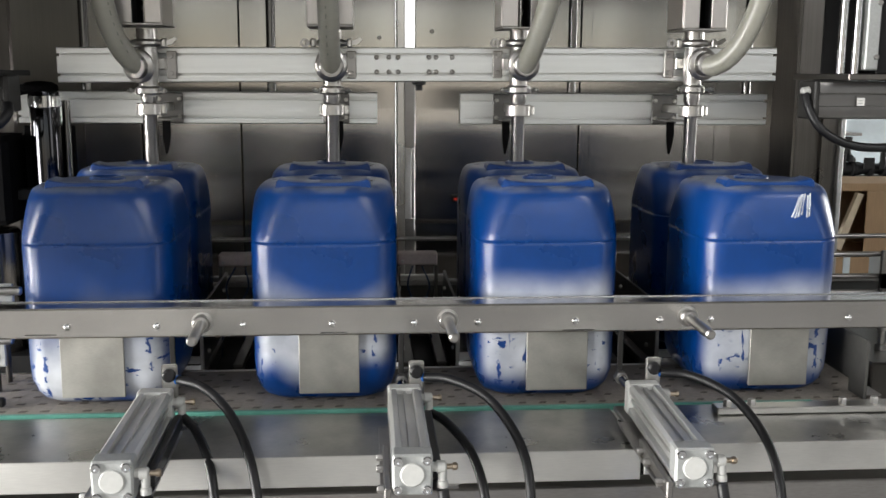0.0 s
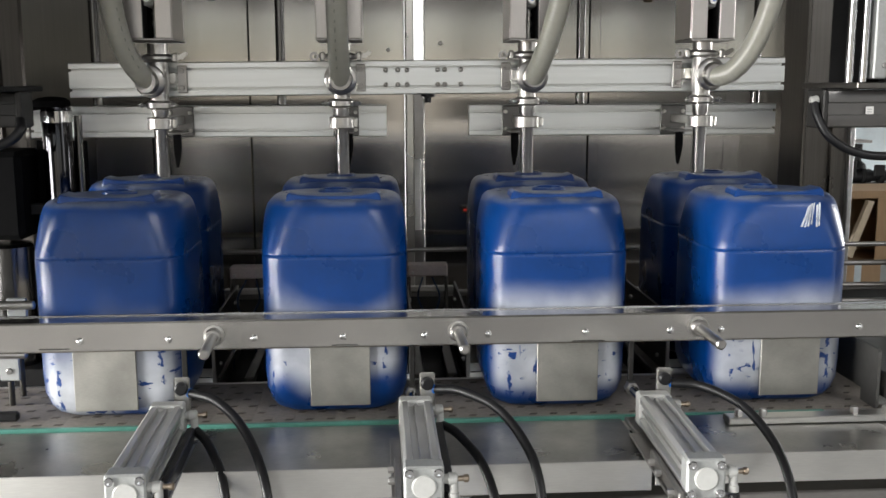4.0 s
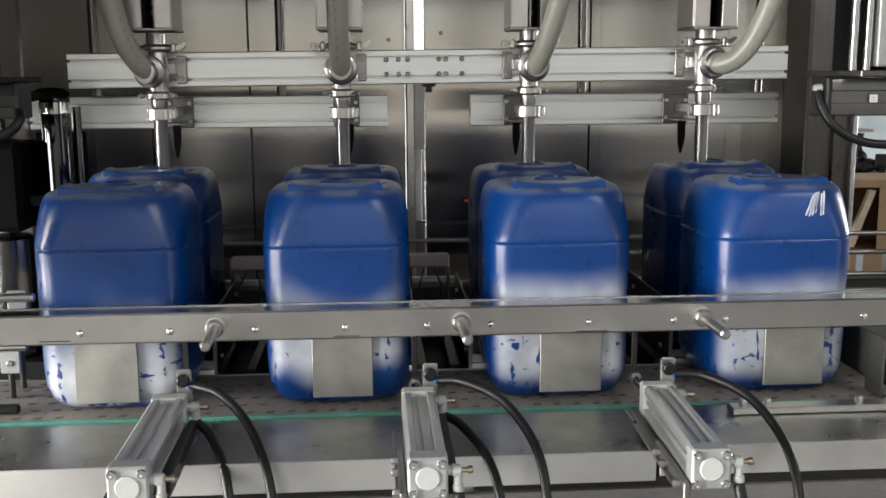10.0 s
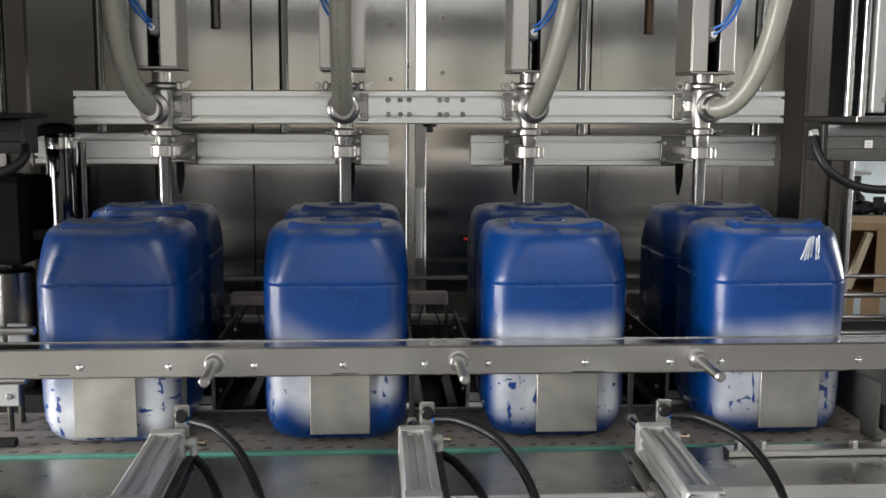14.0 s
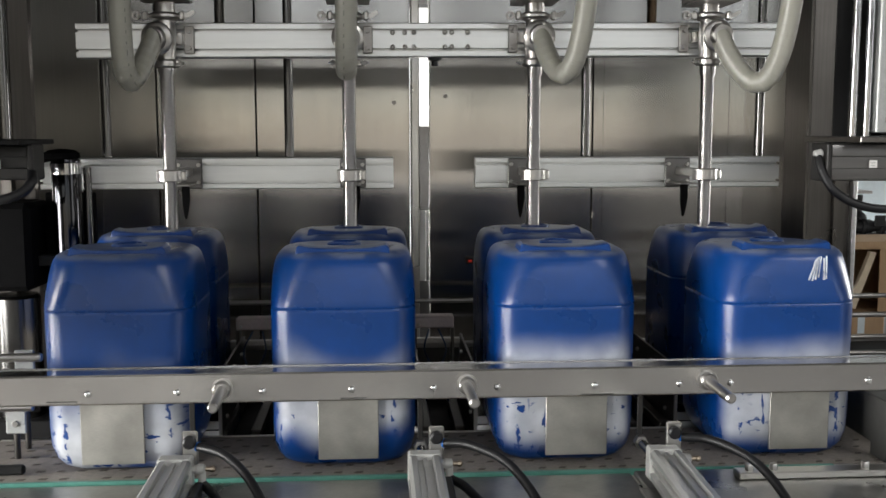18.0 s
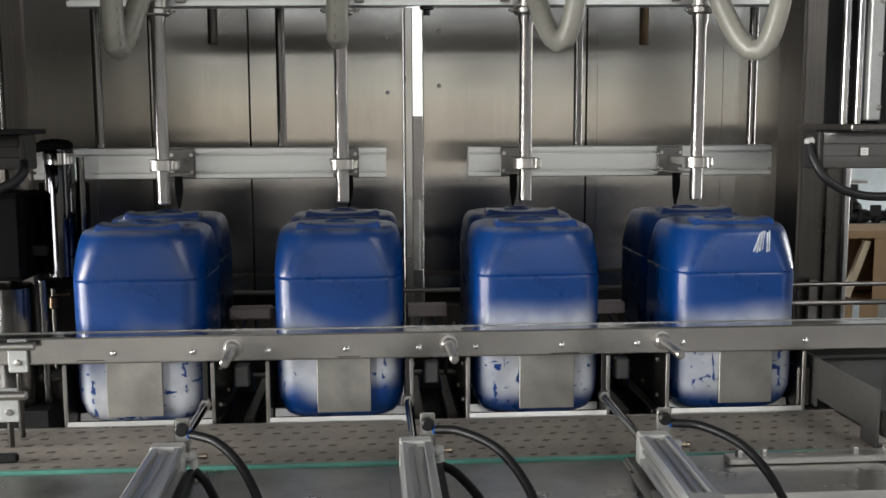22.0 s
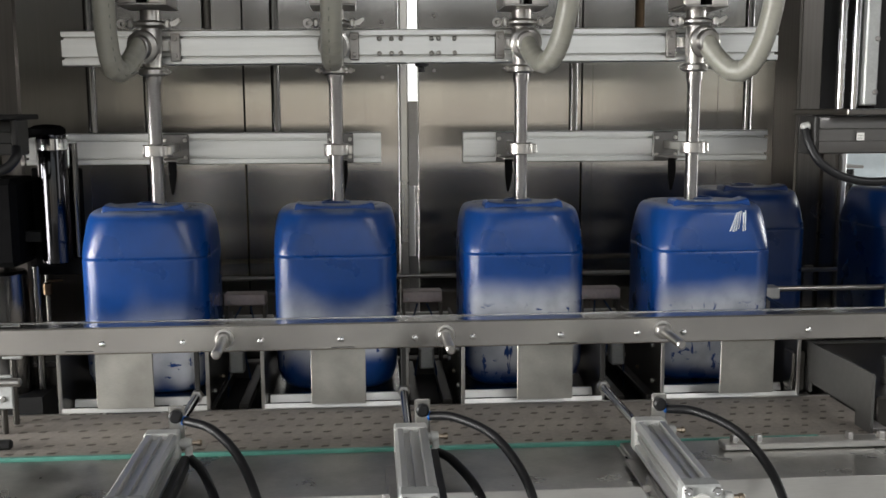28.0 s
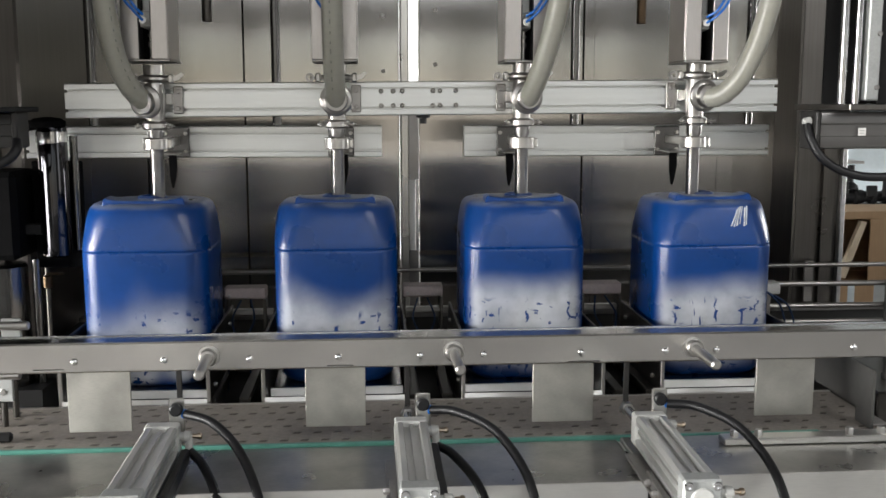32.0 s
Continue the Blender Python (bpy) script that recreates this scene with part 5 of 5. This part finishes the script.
def side_actuator(xa, xb, y, z0, z1, stub, label_x):
    a = thing("rotary_actuator", "horizontal grey pneumatic cylinder under a carrier plate", "pneumatic cylinder", "side actuators")
    h = (z1 - z0) / 2
    prof = []
    for k in range(4):
        t = radians(90 * k)
        side = [(-h + 0.010, -h), (-h * 0.35, -h), (-h * 0.30, -h + 0.006), (h * 0.30, -h + 0.006), (h * 0.35, -h), (h - 0.010, -h), (h - 0.003, -h + 0.003)]
        prof += [(y + u * math.cos(t) - v * math.sin(t), (z0 + z1) / 2 + u * math.sin(t) + v * math.cos(t)) for u, v in side]
    # end caps, left barrel and left sticker carry shade in their colours
    part("barrel", prism(B(), prof, "x", xa + 0.012, xb), BARREL_GREY if xa > 0 else SHADE_GREY, a)
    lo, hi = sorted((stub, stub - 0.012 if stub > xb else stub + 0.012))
    part("end_cap", box(B(), lo, y - h - 0.001, z0 - 0.001, hi, y + h + 0.001, z1 + 0.001, 0.003, 2), SHADE_GREY, a)
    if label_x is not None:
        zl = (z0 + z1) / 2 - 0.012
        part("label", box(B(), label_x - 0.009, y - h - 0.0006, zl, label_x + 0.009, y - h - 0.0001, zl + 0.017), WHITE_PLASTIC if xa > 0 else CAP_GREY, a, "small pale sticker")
        for k in range(2):
            part("label_mark", box(B(), label_x - 0.006, y - h - 0.0009, zl + 0.004 + 0.006 * k, label_x + 0.005, y - h - 0.0006, zl + 0.006 + 0.006 * k), CAP_GREY if xa > 0 else STOP_GREY, a)
    return a


ra = side_actuator(0.998, 1.55, 0.42, 1.362, 1.446, 0.998, 1.105)
part("elbow_fitting", lathe(B(), (0.996, 0.40, 1.425), (-1, 0, -0.2), [(0.008, 0), (0.0095, 0.002), (0.0095, 0.016), (0.007, 0.019)], 14), FITTING, ra, "white push-in fitting")
part("air_hose", sweep(B(), smooth_line([(0.986, 0.40, 1.418), (0.990, 0.385, 1.385), (1.012, 0.37, 1.343), (1.060, 0.36, 1.312), (1.13, 0.355, 1.300), (1.25, 0.36, 1.31), (1.45, 0.37, 1.34)], 8), 0.0098, 12), BLACK, ra, "black ribbed hose")
part("mounting_pad", box(B(), 1.02, 0.40, 1.4465, 1.5, 0.44, 1.4495), DARK, ra)

# left column: darker than its right twin, the side's shade put into colour
left_lift = thing("lift_column", "lift column in shaded colours with polished rod and chromed cylinder", "lift column", "lift columns")
part("base_plate", box(B(), -1.30, 0.20, 1.447, -0.705, 0.42, 1.458, 0.002), DARK, left_lift, "steel carrier plate in a shaded colour")
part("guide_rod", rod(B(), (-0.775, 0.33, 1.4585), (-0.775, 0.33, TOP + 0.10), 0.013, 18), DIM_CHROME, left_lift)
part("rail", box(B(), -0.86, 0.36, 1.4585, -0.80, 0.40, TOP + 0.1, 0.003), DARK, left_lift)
part("support_post", box(B(), -1.28, 0.37, 0.02, -1.22, 0.415, 1.446, 0.004), STEEL_DULL, left_lift)
part("head_plate", box(B(), -1.30, 0.25, TOP + 0.1005, -0.70, 0.45, TOP + 0.12), STEEL_DULL, left_lift)
la = side_actuator(-1.25, -0.712, 0.30, 1.376, 1.4465, -0.70, -0.772)
part("air_hose", sweep(B(), smooth_line([(-0.704, 0.27, 1.39), (-0.700, 0.25, 1.372), (-0.72, 0.24, 1.350), (-0.78, 0.24, 1.335), (-0.95, 0.25, 1.33)], 8), 0.010, 12), BLACK, la, "black ribbed hose")
dark_box = thing("motor_housing", "black motor housing beside the infeed", "motor housing")
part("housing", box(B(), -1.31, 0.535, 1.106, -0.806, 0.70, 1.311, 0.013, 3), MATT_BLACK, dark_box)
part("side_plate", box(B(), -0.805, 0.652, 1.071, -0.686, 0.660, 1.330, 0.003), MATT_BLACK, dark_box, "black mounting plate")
part("bracket", box(B(), -1.02, 0.7005, 1.18, -0.94, 0.7345, 1.26, 0.002), DARK, dark_box)
acc = thing("air_reservoir", "upright chromed cylinder with a black domed cap", "air cylinder")
part("barrel", lathe(B(), (-0.737, 0.60, 1.106), (0, 0, 1), [(0.025, 0), (0.033, 0.005), (0.0337, 0.300), (0.033, 0.304)], 36), DARK_CHROME, acc)
part("band", lathe(B(), (-0.737, 0.60, 1.374), (0, 0, 1), [(0.0338, 0), (0.0356, 0.002), (0.0356, 0.027), (0.0338, 0.029)], 36), ROD_CHROME, acc, "bright clamp band")
part("elbow", sweep(B(), smooth_line([(-0.749, 0.60, 1.419), (-0.783, 0.60, 1.415), (-0.817, 0.60, 1.407)], 4), 0.0125, 12), MATT_BLACK, acc, "black elbow")
part("cap", lathe(B(), (-0.745, 0.60, 1.4105), (0, 0, 1), [(0.037, 0), (0.041, 0.003), (0.040, 0.014), (0.030, 0.021), (0.009, 0.024)], 30), MATT_BLACK, acc, "black domed cap")
part("side_tube", rod(B(), (-0.70, 0.638, 1.117), (-0.70, 0.638, 1.390), 0.0103, 14), DIM_CHROME, acc)
part("holder", box(B(), -0.8055, 0.585, 1.16, -0.768, 0.615, 1.185, 0.002), DARK, acc)
drive = thing("drive_shaft_housing", "polished round housing over the outfeed drive", "shaft housing")
part("housing", lathe(B(), (-0.862, 0.60, 0.80), (0, 0, 1), [(0.052, 0), (0.052, 0.285), (0.046, 0.292)], 36), DIM_CHROME, drive)
part("side_tube", rod(B(), (-0.79, 0.60, 0.80), (-0.79, 0.60, 1.10), 0.010, 14), DIM_CHROME, drive)
part("base", box(B(), -0.95, 0.53, 0.0, -0.77, 0.675, 0.80), DARK, drive)
valve = thing("shut_off_valve", "small brass valve on a thin pipe", "valve")
part("pipe", rod(B(), (-0.80, 0.71, 0.86), (-0.80, 0.71, 1.13), 0.006, 12), DARK_STEEL, valve)
part("valve_body", lathe(B(), (-0.80, 0.71, 1.01), (0, 0, 1), [(0.006, 0), (0.012, 0.004), (0.012, 0.03), (0.006, 0.034)], 12), BRONZE, valve)
part("lever", box(B(), -0.80, 0.695, 1.046, -0.757, 0.702, 1.052, 0.002), BRONZE, valve)
sensor = thing("photo_sensor", "small red-lit photo sensor on the back wall", "sensor")
part("body", box(B(), 0.268, 1.27, 1.065, 0.30, 1.2995, 1.085, 0.003), DARK, sensor)
part("lamp", box(B(), 0.274, 1.268, 1.072, 0.286, 1.2698, 1.079, 0.001), RED_LAMP, sensor, "glowing red lamp")

# ---- what stands beyond the machine ----
bench = thing("work_bench", "low bench against the far wall", "bench")
part("top", box(B(), 1.55, 2.0, 0.56, 3.4, 2.9, 0.60, 0.004), GALV, bench)
for lx in (1.6, 3.3):
    for ly in (2.05, 2.8):
        part("leg", box(B(), lx, ly, 0, lx + 0.05, ly + 0.05, 0.56, 0.003), GALV, bench)


def carton(x, y, z, w, d, h, turn, lean=0.0):
    c = thing("cardboard_box", "open brown cardboard box on the bench", "cardboard box", "cardboard boxes", m=pose(x, y, z, lean, 0, turn))
    t = 0.006
    part("front_panel", box(B(), -w / 2, -d / 2, 0, w / 2, -d / 2 + t, h, 0.001), CARD, c)
    part("back_panel", box(B(), -w / 2, d / 2 - t, 0, w / 2, d / 2, h, 0.001), CARD, c)
    for sx in (-1, 1):
        part("side_panel", box(B(), sx * (w / 2 - t / 2) - t / 2, -d / 2 + t, 0, sx * (w / 2 - t / 2) + t / 2, d / 2 - t, h, 0.001), CARD, c)
    part("base", box(B(), -w / 2 + t, -d / 2 + t, 0, w / 2 - t, d / 2 - t, t), CARD, c)
    f = part("flap", box(B(), -w / 2, -0.10, -t / 2, w / 2, 0, t / 2, 0.001), CARD, c, m=pose(0, -d / 2, h, 55, 0, 0))
    part("flap", box(B(), -0.12, -d / 2, -t / 2, 0, d / 2, t / 2, 0.001), CARD, c, m=pose(-w / 2, 0, h, 0, -50, 0))
    return c


carton(2.55, 2.40, 0.60, 0.36, 0.32, 0.34, -6)
# a box on its side, open towards the machine, its flap hanging out, on a flat closed box
low_box = thing("cardboard_box", "flat closed cardboard box on the bench", "cardboard box", "cardboard boxes")
part("box", box(B(), 1.90, 2.17, 0.601, 2.105, 2.50, 0.715, 0.003), CARD, low_box)
part("tape", box(B(), 1.99, 2.1685, 0.64, 2.02, 2.1698, 0.7155), PALE_SHEET, low_box)
side_box = thing("cardboard_box", "brown cardboard box lying open on its side", "cardboard box", "cardboard boxes")
for a, b, c, d, e, f in ((1.965, 2.20, 0.717, 2.40, 2.50, 0.723), (1.965, 2.20, 0.990, 2.40, 2.50, 1.022), (1.965, 2.494, 0.7235, 2.40, 2.50, 0.9895),
                         (1.965, 2.20, 0.7235, 1.971, 2.4935, 0.9895), (2.394, 2.20, 0.7235, 2.40, 2.4935, 0.9895), (2.086, 2.195, 0.7235, 2.40, 2.1995, 0.9895)):
    part("panel", box(B(), a, b, c, d, e, f, 0.001), CARD, side_box)
part("flap", prism(B(), [(1.945, 0.755), (1.975, 0.745), (2.055, 0.980), (2.030, 0.986)], "y", 2.165, 2.190), PALE_CARD, side_box, "pale flap hanging out")
pump = thing("black_pump", "black pump with a short stem on the shelf", "pump")
part("body", lathe(B(), (2.40, 3.4, 0.973), (1, 0, 0), [(0.025, 0), (0.038, 0.015), (0.038, 0.25), (0.03, 0.27), (0.03, 0.42), (0.02, 0.44)], 18), BLACK, pump)
for px_, w_, h_ in ((2.43, 0.05, 0.055), (2.52, 0.035, 0.085), (2.655, 0.06, 0.062), (2.745, 0.03, 0.095)):
    part("fin_block", box(B(), px_, 3.345, 0.974, px_ + w_, 3.36, 0.974 + h_, 0.004), DARK, pump)
for rx in (2.47, 2.60, 2.70, 2.78):
    part("ring", lathe(B(), (rx, 3.4, 0.973), (1, 0, 0), [(0.0385, 0), (0.047, 0.004), (0.047, 0.02), (0.0385, 0.024)], 18), DARK, pump)
part("stem", lathe(B(), (2.585, 3.4, 1.015), (0, 0, 1), [(0.045, 0), (0.040, 0.02), (0.018, 0.04), (0.014, 0.09), (0.020, 0.10), (0.020, 0.13)], 14), DARK, pump)
part("foot", box(B(), 2.40, 3.33, 0.9265, 2.84, 3.47, 0.934, 0.002), DARK, pump)
ledge = thing("wall_shelf", "pale shelf unit by the far wall", "shelf")
part("top", box(B(), 2.2, 3.2, 0.896, 4.2, 3.65, 0.926, 0.003), WHITE_PLASTIC, ledge)
part("back", box(B(), 2.2, 3.655, 0.0, 4.2, 3.68, 2.0), PALE_SHEET, ledge, "pale blue back sheet")
part("side", box(B(), 2.2, 3.2, 0.0, 2.24, 3.65, 0.8955), WHITE_PLASTIC, ledge)
part("side", box(B(), 4.16, 3.2, 0.0, 4.2, 3.65, 0.8955), WHITE_PLASTIC, ledge)
jar = thing("steel_canister", "small bright steel canister on a shelf bracket", "canister")
part("body", lathe(B(), (2.52, 3.50, 1.165), (0, 0, 1), [(0.05, 0), (0.055, 0.004), (0.055, 0.09), (0.045, 0.10)], 18), POLISHED, jar)
part("bracket", box(B(), 2.42, 3.40, 1.150, 2.66, 3.654, 1.164, 0.002), STEEL_DULL, jar)

# ---- window frames of the hall ----
for k, (cx, w) in enumerate(WINDOWS_FRONT):
    wf = tagged(new("window_%d" % (k + 1)), "plain hall window", kind="structure")
    for a, b, c, d in ((cx - w / 2, WINDOW_Z[0], cx + w / 2, WINDOW_Z[0] + 0.06), (cx - w / 2, WINDOW_Z[1] - 0.06, cx + w / 2, WINDOW_Z[1]),
                       (cx - w / 2, WINDOW_Z[0] + 0.06, cx - w / 2 + 0.05, WINDOW_Z[1] - 0.06), (cx + w / 2 - 0.05, WINDOW_Z[0] + 0.06, cx + w / 2, WINDOW_Z[1] - 0.06)):
        part("window_frame", box(B(), a, y0 - 0.12, b, c, y0 - 0.05, d, 0.003), WINDOW_FRAME, wf)


for k, (cx, w) in enumerate(WINDOWS_HIGH):
    for j, (za, zb) in enumerate((HIGH_Z, TOP_Z)):
        wf = tagged(new("window_%d" % (3 + 2 * k + j)), "plain high hall window", kind="structure")
        for a, b, c, d in ((cx - w / 2, za, cx + w / 2, za + 0.06), (cx - w / 2, zb - 0.06, cx + w / 2, zb), (cx - 0.03, za + 0.06, cx + 0.03, zb - 0.06),
                           (cx - w / 2, za + 0.06, cx - w / 2 + 0.05, zb - 0.06), (cx + w / 2 - 0.05, za + 0.06, cx + w / 2, zb - 0.06)):
            part("window_frame", box(B(), a, y0 - 0.12, b, c, y0 - 0.05, d, 0.003), WINDOW_FRAME, wf)


# ---- what moves ----
STROKE = 0.338
# seconds, share of the pusher's stroke
PUSH = [(0.0, 0.0), (20.2, 0.0), (20.5, 0.068), (21.0, 0.234), (21.5, 0.453), (22.0, 0.672), (22.5, 0.915), (22.8, 0.985), (23.0, 1.0), (27.0, 1.0), (27.2, 0.95), (27.5, 0.815), (28.0, 0.562), (28.5, 0.288), (29.0, 0.066), (29.3, 0.012), (29.6, 0.0), (32.0, 0.0)]
# seconds, height of the carriage over its lowest place
LIFT = [(0.0, 0.0), (14.0, 0.0), (14.5, 0.018), (15.0, 0.048), (15.5, 0.076), (16.0, 0.101), (16.5, 0.128), (17.0, 0.153), (17.5, 0.181), (18.0, 0.207), (18.5, 0.233), (19.0, 0.263), (19.5, 0.290), (19.8, 0.296), (20.2, 0.297),
        (25.3, 0.297), (25.7, 0.288), (26.2, 0.256), (26.8, 0.213), (27.2, 0.184), (27.5, 0.164), (28.0, 0.133), (28.5, 0.101), (29.0, 0.068), (29.5, 0.034), (30.0, 0.022), (30.5, 0.015), (31.0, 0.009), (31.5, 0.003), (32.0, 0.0)]
# seconds, way to the right and way to the back of the filled cans
OUT = [(0.0, 0.0, 0.0), (20.85, 0.0, 0.0), (21.0, 0.0, 0.022), (21.5, 0.0, 0.096), (22.0, 0.0, 0.169), (22.5, 0.0, 0.250), (22.8, 0.004, 0.277), (23.2, 0.024, 0.30), (23.6, 0.064, 0.335), (24.0, 0.115, 0.365), (24.5, 0.222, 0.378), (25.0, 0.360, 0.38),
       (25.5, 0.552, 0.38), (26.2, 0.822, 0.385), (27.0, 1.135, 0.39), (27.5, 1.335, 0.39), (28.0, 1.525, 0.39), (28.5, 1.730, 0.39), (29.0, 1.930, 0.39), (29.5, 2.13, 0.39), (30.0, 2.32, 0.39), (31.0, 2.50, 0.39), (32.0, 2.52, 0.39)]
OUT_SPREAD = (0.0, 0.042, 0.033, 0.085)


def motions():
    walk(pusher, [(t, pose(0, s * STROKE, 0)) for t, s in PUSH])
    held = [(t, s) for t, s in PUSH if t <= 23.0] + [(32.0, 1.0)]
    for c, x in zip(front_cans, CAN_X):
        walk(c, [(t, pose(x, 0.150 + s * STROKE, 0.848)) for t, s in held])
    for c, x, more in zip(rear_cans, FILLED_X, OUT_SPREAD):
        walk(c, [(t, pose(x + dx + more * min(1.0, dx / 0.40) ** 2, 0.488 + dy, 0.848)) for t, dx, dy in OUT])
    walk(carriage, [(t, pose(0, 0, h)) for t, h in LIFT])
    for nx, port, swing, anchor, length, step, segs in hose_sets:
        curves = {h: hose_curve(nx, port, swing, anchor, h, length)[0] for _, h in LIFT}
        for k, ob in enumerate(segs):
            rows = []
            for t, h in LIFT:
                p, _ = along(curves[h], k * step)
                q, _ = along(curves[h], (k + 1) * step)
                turn = Vector((0, 0, 1)).rotation_difference((q - p).normalized())
                rows.append((t, Matrix.Translation(p) @ turn.to_matrix().to_4x4()))
            walk(ob, rows)


motions()
